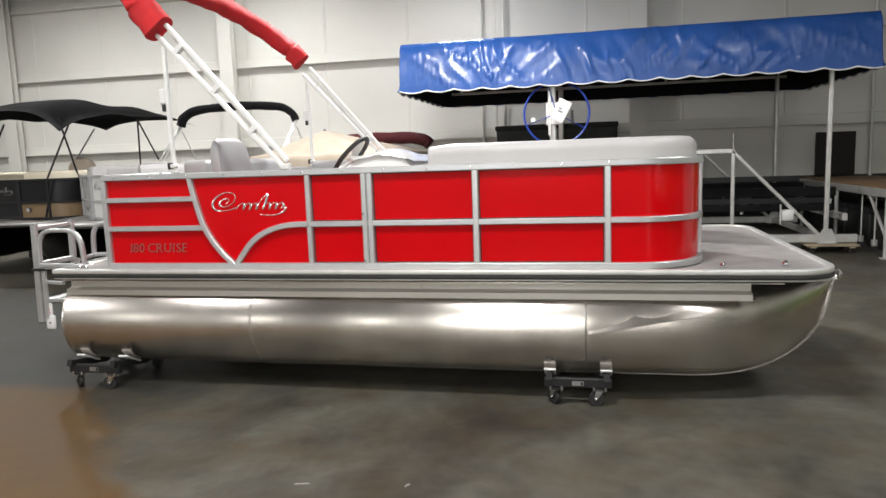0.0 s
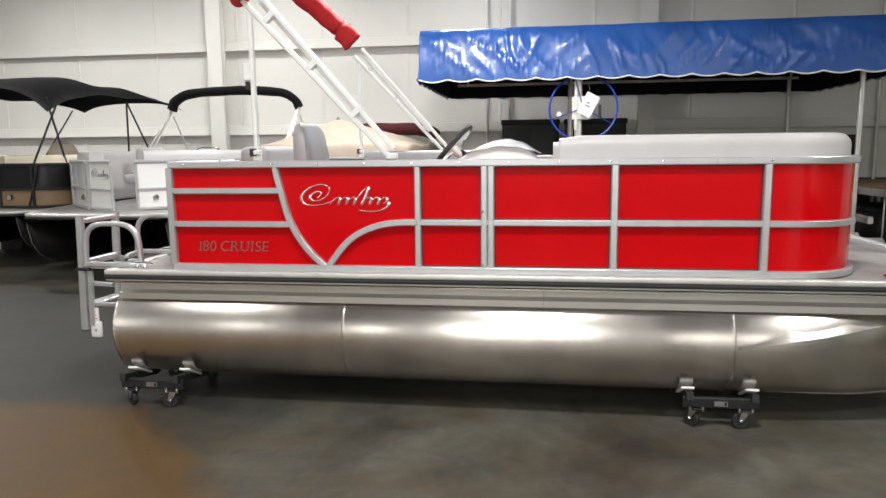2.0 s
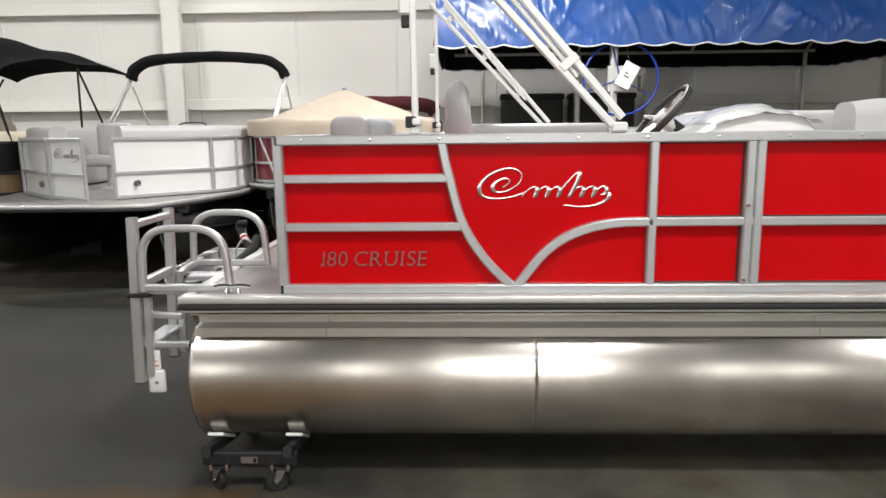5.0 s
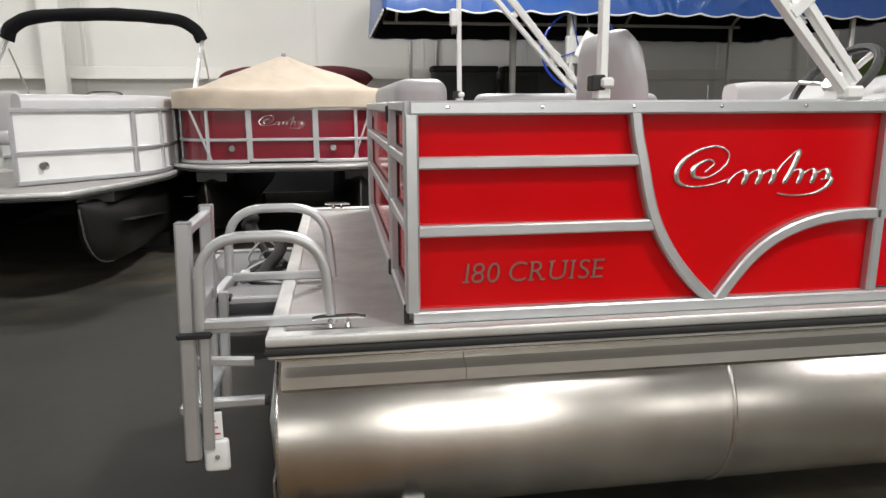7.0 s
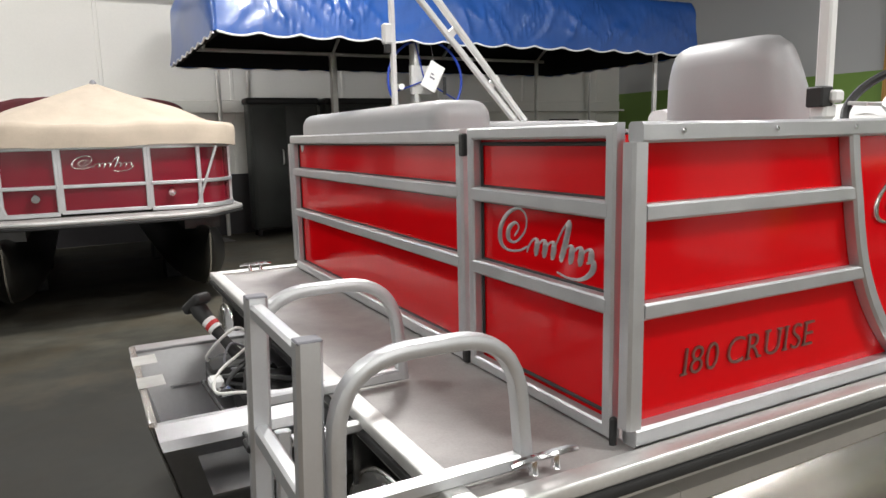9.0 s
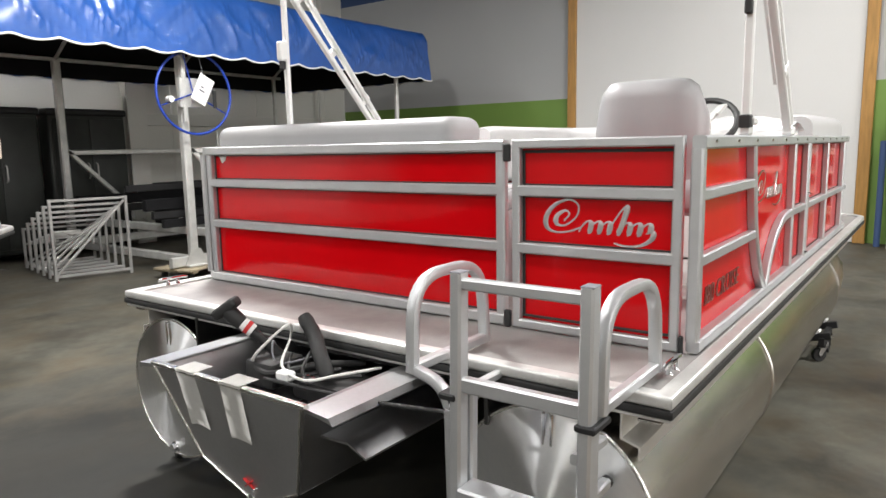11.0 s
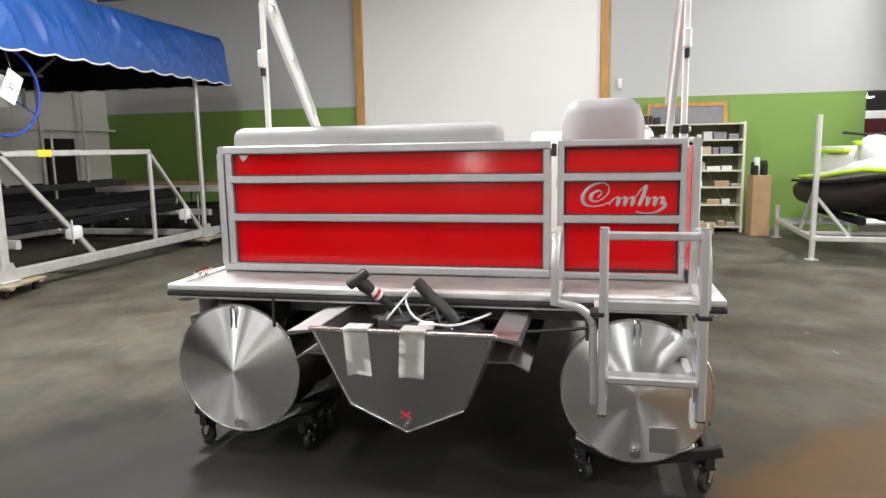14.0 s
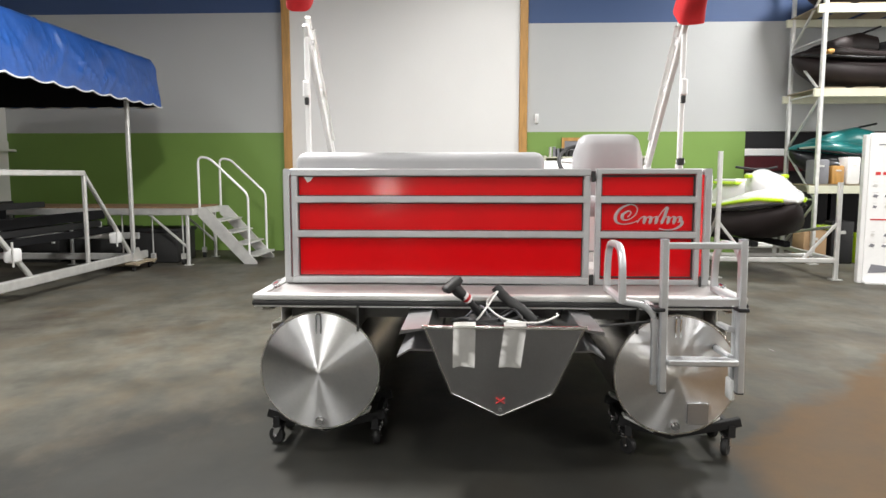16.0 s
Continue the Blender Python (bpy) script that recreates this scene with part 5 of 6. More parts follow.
rows = []
for i in range(NX + 1):
    x = CX0 + (CX1 - CX0) * i / NX
    row = []
    full = [(CY0 + d, z) for d, z in prof] + [(CY1 - d, z) for d, z in reversed(prof[:-1])]
    for j, (y, z) in enumerate(full):
        jj = min(j, len(full) - 1 - j)
        zz, yy, xx = z, y, x
        if jj == 0:
            zz -= scallop(x)
        # slanting creases that run down from the top edge, and softer bulges
        crease = 0.0
        for lean, freq, seed in ((1.5, 2.5, 0.5), (-1.2, 2.9, 7.5), (0.5, 4.4, 13.5)):
            q = x + (z - 2.5) * lean + 0.1 * noise.noise(Vector((x * 2, z * 3, seed)))
            ridge = max(0.0, 1 - abs(noise.noise(Vector((q * freq, z * 0.8, seed)))) * 4.0)
            crease += ridge ** 2 * max(0.0, 0.35 + 1.2 * noise.noise(Vector((x * 1.3, z * 2.2, seed + 3))))
        fold = 0.03 * noise.noise(Vector((x * 1.7, z * 1.6, y * 0.6))) + 0.042 * crease + 0.003 * noise.noise(Vector((x * 16, z * 14, y)))
        amp = (1.0 if 2 < jj < 12 else 0.45) if 0 < jj < 14 else 0.2
        out = -1 if j < len(full) / 2 else 1
        row.append(b.verts.new((xx, yy + out * fold * amp, zz + fold * 0.25 * amp)))
    rows.append(row)
for r0, r1 in zip(rows, rows[1:]):
    for j in range(len(r0) - 1):
        b.faces.new((r0[j], r0[j + 1], r1[j + 1], r1[j]))
for row, ex in ((rows[0], -0.03), (rows[-1], 0.03)):
    low = []
    n = len(row)
    for j, v in enumerate(row):
        t = j / (n - 1)
        y = CY0 + (CY1 - CY0) * t
        low.append(b.verts.new((v.co.x + ex, y, 2.53 - scallop(y))))
    midr = [b.verts.new((v.co.x + ex * 1.6, (v.co.y + w.co.y) / 2, (v.co.z + w.co.z) / 2)) for v, w in zip(row, low)]
    for a, c in ((row, midr), (midr, low)):
        for j in range(n - 1):
            b.faces.new((a[j], a[j + 1], c[j + 1], c[j]))
bmesh.ops.remove_doubles(b, verts=b.verts[:], dist=0.004)
part("canvas", b, "blue", canopy, smooth=180)
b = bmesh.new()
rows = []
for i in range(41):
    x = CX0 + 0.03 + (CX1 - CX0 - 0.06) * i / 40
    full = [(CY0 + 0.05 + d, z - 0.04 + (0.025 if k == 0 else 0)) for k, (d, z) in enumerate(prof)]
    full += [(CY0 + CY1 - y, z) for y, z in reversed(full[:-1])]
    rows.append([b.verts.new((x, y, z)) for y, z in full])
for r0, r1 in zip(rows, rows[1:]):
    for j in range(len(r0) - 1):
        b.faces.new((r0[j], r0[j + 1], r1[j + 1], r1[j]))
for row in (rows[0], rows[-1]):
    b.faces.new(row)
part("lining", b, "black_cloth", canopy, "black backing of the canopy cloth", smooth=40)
for y in (CY0 - 0.008, CY1 + 0.008):
    pts = [(CX0 + (CX1 - CX0) * i / 150, y, 2.527 - scallop(CX0 + (CX1 - CX0) * i / 150)) for i in range(151)]
    part("piping", sweep(pts, circle_section(0.011, 6)), "piping", canopy)
for x in (CX0 - 0.035, CX1 + 0.035):
    pts = [(x, CY0 + (CY1 - CY0) * i / 80, 2.527 - scallop(CY0 + (CY1 - CY0) * i / 80)) for i in range(81)]
    part("piping", sweep(pts, circle_section(0.011, 6)), "piping", canopy)
for y in (6.5, 9.4):
    part("canopy_rail", bar((0.6, y, 2.74), (6.65, y, 2.74), 0.05), "galv", canopy)
for x in (0.8, 2.7, 4.6, 6.5):
    part("canopy_truss", sweep([(x, 6.5, 2.74), (x, 7.2, 3.18), (x, 8.7, 3.18), (x, 9.4, 2.74)], ring_section(0.04, 0.04, 0.008, 2)), "galv", canopy)
for x, y in ((2.75, 6.62), (6.55, 6.62)):
    pd = thing("wooden_dolly", (x, y, 0), 12 if x < 4 else 0, "small weathered wooden dolly under the lift post", "dolly", "wooden dollies")
    for k in (-1, 0, 1):
        part("board", box(-0.34, 0.34, k * 0.2 - 0.085, k * 0.2 + 0.085, 0.105, 0.13, 0.004), "pallet", pd)
    for k in (-1, 1):
        part("batten", box(k * 0.25 - 0.04, k * 0.25 + 0.04, -0.28, 0.28, 0.08, 0.104, 0.003), "pallet", pd)
        for j in (-1, 1):
            part("wheel", lathe([(-0.015, 0.01), (-0.015, 0.038), (0.015, 0.038), (0.015, 0.01)], "y", 14, (k * 0.25, j * 0.2, 0.04)), "rubber", pd)

# ---- stack of aluminium frames ----
for k in range(6):
    h, w = 0.95 - 0.085 * k, 0.82
    fr = thing("aluminium_frame", (2.06 + 0.05 * k, 7.58 + 0.27 * k, 0), -15, "dull aluminium stair side frame standing on the floor", "frame", "stacked frames")
    for x in (-w / 2, w / 2):
        part("upright", bar((x, 0, 0), (x, 0, h), 0.036), "dull_galv", fr)
    for z in (0.05, h - 0.02):
        part("rail", bar((-w / 2, 0, z), (w / 2, 0, z), 0.034), "dull_galv", fr)
    part("brace", bar((-w / 2 + 0.02, 0, 0.07), (w / 2 - 0.02, 0, h - 0.05), 0.03), "dull_galv", fr)
    part("rail", bar((-w / 2, 0, h * 0.6), (-w / 2 + 0.3 + 0.1 * (k % 2), 0, h * 0.6), 0.028), "dull_galv", fr)

# ---- dark boxes and a shade strip behind the lift ----
# near-black strip added as shade on the lower wall, under boats and lift
part("wall_shade_strip", box(-8.0, EAST - 0.02, NORTH - 0.06, NORTH - 0.021, 0, 0.95, 0.004), "wall_dark", north, "dark strip that stands in for shade low on the wall")
for x0, x1 in ((1.42, 2.5), (2.62, 3.75)):
    db = thing("storage_cabinet", (x0, 9.62, 0), 0, "tall dark grey plastic storage cabinet with a black lid", "cabinet", "storage cabinets")
    L = x1 - x0
    part("body", box(0, L, 0, 0.34, 0.1, 2.04, 0.05, 3), "tank", db)
    for x in (0.05, L / 2 + 0.01):
        part("door", box(x, x + L / 2 - 0.06, -0.018, -0.001, 0.18, 1.96, 0.008, 2), "tank", db)
    part("lid", box(-0.02, L + 0.02, -0.02, 0.36, 2.0, 2.1, 0.03, 3), "black", db)
    for x in (L / 2 - 0.06, L / 2 + 0.06):
        part("handle", sweep(bend([(x, -0.019, 1.1), (x, -0.06, 1.12), (x, -0.06, 1.3), (x, -0.019, 1.32)], 0.03, 4), circle_section(0.012, 6)), "galv", db)
    for x in (0.08, L - 0.08):
        for y in (0.07, 0.27):
            part("foot", box(x - 0.03, x + 0.03, y - 0.03, y + 0.03, 0, 0.11, 0.004), "black", db)
part("electric_panel", box(7.4, 8.05, NORTH - 0.2, NORTH - 0.061, 0.95, 1.75, 0.01), "black_matte", north, "dark electric cabinet")


# ---- the boats behind ----
def moored_boat(name, at, hw, length, panel, label, zb=0.84, zt=1.46, panel2=None, top=None, gate=0.0, gate_w=0.66, rail="rail", badge_mat="chrome", slant=True, front=0.45, taper=False):
    """A pontoon boat that shows its bow: the bow edge of the deck lies on y = 0 and the boat runs back from it."""
    bt = thing(name, at, 0, label, "boat")
    dk = [(-hw - 0.05, length), (-hw - 0.05, 0.5), (-hw + 0.3, 0.04), (-0.5, -0.03), (0.5, -0.03), (hw - 0.3, 0.04), (hw + 0.05, 0.5), (hw + 0.05, length)]
    if taper:
        dk = [(-hw - 0.05, length), (-hw - 0.05, 1.45), (-hw + 0.1, 0.75), (-0.85, 0.05), (-0.5, -0.02), (0.5, -0.02), (0.85, 0.05), (hw - 0.1, 0.75), (hw + 0.05, 1.45), (hw + 0.05, length)]
    part("deck", prism(dk, zb - 0.05, zb - 0.006, "z"), "deck", bt, smooth=0)
    part("deck_trim", sweep(bend([(x, y, zb - 0.02) for x, y in dk], 0.06, 3), ring_section(0.045, 0.038, 0.014, 3)), "galv", bt)
    part("rub_strip", sweep(bend([(x, y, zb - 0.052) for x, y in dk], 0.06, 3), ring_section(0.05, 0.026, 0.006, 2)), "rubber", bt)
    rad, fy = 0.42, front
    n = 7

    def fence(k, inset=0.0):
        if taper:
            return [(k * gate_w / 2, fy + inset), (k * (gate_w / 2 + 0.03), fy + inset + 0.02), (k * (hw - 0.14 - inset), fy + 0.72 + inset), (k * (hw - 0.04 - inset), fy + 0.88), (k * (hw - inset), fy + 1.1), (k * (hw - inset), length - 0.4)]
        pts = [(k * gate_w / 2, fy + inset), (k * (hw - rad), fy + inset)]
        for i in range(1, n + 1):
            a = math.pi / 2 * i / n
            pts.append((k * (hw - rad + (rad - inset) * math.sin(a)), fy + rad - (rad - inset) * math.cos(a)))
        return pts + [(k * (hw - inset), length - 0.4)]
    for k in (-1, 1):
        line = fence(k)
        for nm, z in (("bottom_rail", zb + 0.02), ("top_rail", zt - 0.02)):
            part(nm, sweep([(x, y, z) for x, y in line], ring_section(0.036, 0.036, 0.006, 2)), rail, bt)
        zm = zb + (zt - zb) * 0.42
        part("middle_rail", sweep([(x, y, zm) for x, y in line], ring_section(0.034, 0.03, 0.005, 2)), rail, bt)
        ins = fence(k, 0.012)
        if panel2:
            part("fence_panel", sweep([(x, y, (zm + zt) / 2) for x, y in ins], ring_section(0.005, zt - zm - 0.03, 0.001, 2)), panel, bt)
            part("fence_panel", sweep([(x, y, (zb + zm) / 2) for x, y in ins], ring_section(0.005, zm - zb - 0.03, 0.001, 2)), panel2, bt)
        else:
            part("fence_panel", sweep([(x, y, (zb + zt) / 2) for x, y in ins], ring_section(0.005, zt - zb - 0.03, 0.001, 2)), panel, bt)
        posts = [line[0], line[2], line[-2], (k * hw, fy + 1.7), (k * hw, fy + 2.9)]
        for x, y in posts:
            part("fence_post", bar((x, y, zb + 0.03), (x, y, zt - 0.03), 0.034), rail, bt)
        if slant:
            x0 = k * (gate_w / 2 + (hw - gate_w / 2) * 0.62)
            part("slant_rail", bar((x0 + k * 0.1, fy - 0.002, zt - 0.03), (x0 - k * 0.08, fy - 0.002, zb + 0.03), 0.02, 0.028, up=(0, 1, 0)), rail, bt)
        part("speaker_knob", lathe([(-0.025, 0), (-0.025, 0.03), (0.0, 0.04)], "y", 16, (k * (gate_w / 2 + 0.16), fy - 0.01 + (0.15 if taper else 0), zb + 0.15)), "chrome", bt)
    # the bow gate
    g = part("bow_gate", sweep([(0, 0, zb + 0.03), (0, 0, zt - 0.02), (gate_w - 0.05, 0, zt - 0.02), (gate_w - 0.05, 0, zb + 0.03)], ring_section(0.03, 0.03, 0.005, 2), closed=True, up=(0, 1, 0)), rail, bt, "bow gate", at=pose(-gate_w / 2 + 0.025, fy, 0, 0, 0, gate))
    part("gate_panel", box(0, gate_w - 0.05, 0.008, 0.014, zb + 0.03, zt - 0.02), panel, g)
    part("gate_rail", bar((0, 0, zb + (zt - zb) * 0.42), (gate_w - 0.05, 0, zb + (zt - zb) * 0.42), 0.028), rail, g)
    badge(g, pose(0.07, 0.004, zb + (zt - zb) * 0.72), gate_w - 0.18, 0.13, badge_mat, 0.004)
    # tubes
    for k in (-1, 1):
        cx, cz, r = k * (hw - 0.3), 0.44, 0.29
        b = bmesh.new()
        prev = None
        for i in range(17):
            s = 1 - i / 16 if i < 16 else 0
            if i == 16:
                y, w, bot = length - 0.2, 1.0, cz - r
            else:
                y = 0.12 + 1.4 * (1 - s)
                w, bot = max(0.02, 1 - s ** 2.4), cz - r + 0.55 * stem(s)
            row = []
            for j in range(24):
                a = 2 * math.pi * j / 24
                row.append(b.verts.new((cx + r * w * math.cos(a), y, bot + (cz + r - bot) * (math.sin(a) + 1) / 2)))
            if prev:
                for j in range(24):
                    b.faces.new((prev[j], prev[(j + 1) % 24], row[(j + 1) % 24], row[j]))
            else:
                b.faces.new(row)
            prev = row
        b.faces.new(prev)
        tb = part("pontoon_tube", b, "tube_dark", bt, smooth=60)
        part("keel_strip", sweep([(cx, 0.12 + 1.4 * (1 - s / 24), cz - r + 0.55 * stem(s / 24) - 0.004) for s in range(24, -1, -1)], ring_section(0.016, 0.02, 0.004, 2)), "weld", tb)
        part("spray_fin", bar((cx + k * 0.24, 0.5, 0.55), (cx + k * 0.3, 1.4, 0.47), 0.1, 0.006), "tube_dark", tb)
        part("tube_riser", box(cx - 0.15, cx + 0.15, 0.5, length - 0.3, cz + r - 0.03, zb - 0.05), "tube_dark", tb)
        part("stand", box(cx - 0.2, cx + 0.2, 2.0, 2.3, 0, cz - r + 0.03, 0.01), "black", bt)
        part("stand", box(cx - 0.2, cx + 0.2, length - 1.4, length - 1.1, 0, cz - r + 0.03, 0.01), "black", bt)
    if top:
        for k in (-1, 1):
            line = [(p[0] - k * 0.05, p[1] + 0.11) for p in fence(k, 0.06)[1:5]] + [(k * (hw - 0.12), fy + 2.8)] if taper else [(k * (gate_w / 2 + 0.1), fy + 0.11), (k * (hw - 0.4), fy + 0.11)] + [(k * (hw - 0.4 + 0.29 * math.sin(math.pi / 2 * i / 6)), fy + 0.4 - 0.29 * math.cos(math.pi / 2 * i / 6)) for i in range(1, 7)] + [(k * (hw - 0.11), fy + 2.8)]
            ls = thing("bow_lounge", at, 0, "vinyl lounge seat inside the bow fence", "lounge seat", "bow lounges behind")
            part("backrest", sweep([(x, y, (zb + zt) / 2 + 0.06) for x, y in line], ring_section(0.17, zt - zb + 0.1, 0.06, 4)), top, ls, smooth=60)
    return bt


moored_boat("white_pontoon_boat", (-3.06, 3.56, 0), 1.2, 6.0, "white_panel", "white panelled pontoon boat with its bow gate ajar", top="pale_vinyl", gate=-32, slant=False, badge_mat="ink", front=0.5, taper=True)
moored_boat("covered_pontoon_boat", (-0.72, 5.0, 0), 1.06, 4.8, "maroon", "dark red pontoon boat under a tan mooring cover", zb=0.9, gate_w=0.68, rail="rail", front=0.27, badge_mat="bright")
moored_boat("black_pontoon_boat", (-5.58, 4.3, 0), 1.16, 5.4, "black_panel", "black and brown pontoon boat with cream seats", zb=0.8, zt=1.42, panel2="brown_panel", top="cream", front=0.5, rail="black")

# the tan mooring cover
cover = thing("mooring_cover", (-0.72, 5.0, 0), 0, "tan canvas mooring cover tented over a pole", "boat cover")
b = bmesh.new()
HW, YA, YB, RC = 1.105, 0.215, 4.5, 0.43
rim = []
for cx, cy, a0 in ((HW - RC, YA + RC, -90), (HW - RC, YB - RC, 0), (-HW + RC, YB - RC, 90), (-HW + RC, YA + RC, 180)):
    for i in range(10):
        a = radians(a0 + 10 * i)
        rim.append((cx + RC * math.cos(a), cy + RC * math.sin(a)))
loop = []
for p, q in zip(rim, rim[1:] + rim[:1]):
    n = max(1, int(math.hypot(q[0] - p[0], q[1] - p[1]) / 0.09))
    loop += [(p[0] + (q[0] - p[0]) * k / n, p[1] + (q[1] - p[1]) * k / n) for k in range(n)]
POLE = (0.0, 0.95)
rows = []
for s_, k in [(0.03, 0)] + [(j / 16, 0) for j in range(1, 17)] + [(1.03, 1), (1.034, 2), (1.03, 3), (1.026, 4)]:
    row = []
    for i, (x, y) in enumerate(loop):
        px_, py_ = POLE[0] + (x - POLE[0]) * min(s_, 1.0), POLE[1] + (y - POLE[1]) * min(s_, 1.0)
        out = Vector((x - POLE[0], (y - POLE[1]) * 0.6, 0)).normalized() * (max(0.0, s_ - 1.0) * 0.5)
        fold = noise.noise(Vector((x * 3.1, y * 3.1, s_ * 2.0)))
        z = (1.63 + 0.37 * (1 - min(1, s_)) ** 1.15, 1.6, 1.55, 1.49, 1.445)[k] + (0.03 if k == 0 else 0.018) * min(1.0, s_ * 1.4) * fold
        z -= 0.05 * max(0.0, 1 - abs(s_ - 0.8) * 5) * (0.5 + noise.noise(Vector((x * 1.7, y * 1.7, 5)))) if k == 0 else 0.0
        crump = 0.007 * noise.noise(Vector((x * 7, y * 7, z * 6))) if k else 0.0
        row.append(b.verts.new((px_ + out.x * (1 + crump * 20), py_ + out.y * (1 + crump * 20) + (crump if k else 0), z)))
    rows.append(row)
for r0, r1 in zip(rows, rows[1:]):
    for i in range(len(loop)):
        j = (i + 1) % len(loop)
        b.faces.new((r0[i], r0[j], r1[j], r1[i]))
b.faces.new(list(reversed(rows[0])))
part("canvas", b, "tan_cloth", cover, smooth=180)
part("pole_cap", lathe([(-0.02, 0.03), (0.0, 0.028), (0.02, 0.015), (0.025, 0)], "z", 12, (0, 0.95, 2.0)), "ink", cover)


def folded_top(name, label, cloth, x0, x1, y, zleg, ztop, ytilt, thick=0.16, arch=1.0):
    bm_ = thing(name, (0, 0, 0), 0, label, "bimini top")
    h = ztop - zleg
    line = curve([(x0, y, ztop - 0.3 * arch), (x0 + 0.08, y, ztop - 0.16 * arch), (x0 + 0.35, y, ztop - 0.04 * arch), ((x0 + x1) / 2, y, ztop), (x1 - 0.35, y, ztop - 0.04 * arch), (x1 - 0.08, y, ztop - 0.16 * arch), (x1, y, ztop - 0.3 * arch)], 6)
    b = sweep(line, ring_section(thick, thick * 0.8, thick * 0.3, 4), up=(0, 0.3, 0.95))
    for v in b.verts:
        v.co += Vector((0, noise.noise(v.co * 6), noise.noise(v.co * 6 + Vector((3, 0, 0))))) * 0.015
    part("canvas_boot", b, cloth, bm_, smooth=70)
    for x in (x0, x1):
        for off in (0, 0.05):
            part("leg", bar((x, y + ytilt + off * 3, zleg), (x, y + off, ztop - 0.28), 0.028), "galv", bm_)
        part("strut", bar((x, y + 0.6, zleg), (x, y + 0.02, ztop - 0.4), 0.02), "galv", bm_)
    return bm_


folded_top("folded_black_bimini", "folded black bimini top on the white boat", "black_cloth", -4.05, -1.8, 7.35, 1.42, 2.56, -1.0)
folded_top("folded_maroon_bimini", "folded maroon bimini top behind the covered boat", "maroon_cloth", -1.75, 0.3, 8.6, 1.45, 1.93, -0.3, 0.24, 0.5)

# the open black bimini
bim = thing("open_black_bimini", (0, 0, 0), 0, "open black canvas bimini on black crossed struts", "bimini top")
b = bmesh.new()
grid = []
for i in range(21):
    row = []
    for j in range(25):
        u, v = -1 + 2 * i / 20, j / 24
        x = -5.38 + u * 1.0
        y = 4.75 + v * 3.6
        sag = 0.05 * abs(math.sin(v * math.pi * 3))
        z = 2.74 - 0.34 * (1 - 0.55 * v) * abs(u) ** 3 - (0.3 if v < 0.5 else 0.16) * (2 * v - 1) ** 4 - sag * (1 - 0.4 * abs(u)) - 0.12 * v
        row.append(b.verts.new((x, y, z + 0.01 * noise.noise(Vector((x * 3, y * 3, 0))))))
    grid.append(row)
for i in range(20):
    for j in range(24):
        b.faces.new((grid[i][j], grid[i + 1][j], grid[i + 1][j + 1], grid[i][j + 1]))
bmesh.ops.solidify(b, geom=b.faces[:], thickness=0.012)
part("canvas", b, "black_cloth", bim, smooth=180)
for p, q in (((-4.46, 4.5, 1.4), (-4.46, 5.1, 2.3)), ((-4.46, 5.15, 1.4), (-4.46, 4.85, 2.3)), ((-4.46, 6.66, 1.4), (-4.46, 6.69, 2.36)), ((-4.46, 7.4, 1.4), (-4.46, 6.69, 2.36)),
             ((-6.3, 7.0, 1.4), (-6.3, 7.9, 2.32)), ((-6.3, 5.2, 1.4), (-6.3, 5.75, 2.32))):
    part("strut", bar(p, q, 0.024), "black", bim)
cone = thing("covered_console", (-5.7, 6.75, 0), 0, "console wrapped in a tan canvas hood", "boat console")
part("hood", lathe([(0.79, 0.26), (1.42, 0.25), (1.6, 0.22), (1.72, 0.15), (1.76, 0.0)], "z", 16), "tan_cloth", cone)
for x, y, h in ((-2.6, 5.6, 1.58), (-3.55, 5.6, 1.62)):
    hc = thing("helm_chair", (x, y, 0), 0, "white vinyl boat chair on the boat behind", "chair", "chairs on the white boat")
    part("backrest", box(-0.22, 0.22, 0.1, 0.24, 1.2, h, 0.06, 3), "pale_vinyl", hc)
    part("seat", box(-0.24, 0.24, -0.2, 0.2, 1.1, 1.24, 0.05, 3), "pale_vinyl", hc)
    part("pedestal", lathe([(0.834, 0.15), (0.86, 0.06), (1.1, 0.05)], "z", 12), "galv", hc)
gr = thing("grab_rail", (-2.35, 5.2, 0), 0, "thin chrome hoop rail on the white boat", "rail")
part("hoop", sweep(bend([(-0.18, 0, 0.835), (-0.18, 0, 1.6), (0.18, 0, 1.6), (0.18, 0, 0.835)], 0.1, 6), circle_section(0.012, 8)), "chrome", gr)

# ---- dock platform and stairs by the east wall ----
dock = thing("dock_platform", (0, 0, 0), 0, "raised dock section with a brown deck on aluminium legs", "dock")
part("frame_rail", bar((7.03, 5.78, 0.86), (7.03, 9.7, 0.86), 0.06, 0.11), "galv", dock)
part("frame_rail", bar((8.2, 5.78, 0.86), (8.2, 9.7, 0.86), 0.06, 0.11), "galv", dock)
part("frame_rail", bar((7.03, 5.8, 0.86), (8.2, 5.8, 0.86), 0.06, 0.11), "galv", dock)
for i in range(20):
    y = 5.8 + i * 0.196
    part("plank", box(7.02, 8.22, y, y + 0.186, 0.917, 0.94, 0.003), "planks", dock)
for x in (7.03, 8.2):
    for y in (5.88, 7.8, 9.6):
        part("leg", bar((x, y, 0), (x, y, 0.84), 0.05), "galv", dock)
        part("foot", box(x - 0.06, x + 0.06, y - 0.06, y + 0.06, 0, 0.012, 0.003), "galv", dock)
    part("brace", bar((x, 5.9, 0.3), (x, 6.5, 0.82), 0.035), "galv", dock)
st = thing("dock_stairs", (0, 0, 0), 0, "aluminium stairs with white tube handrails up to the dock", "stairs")
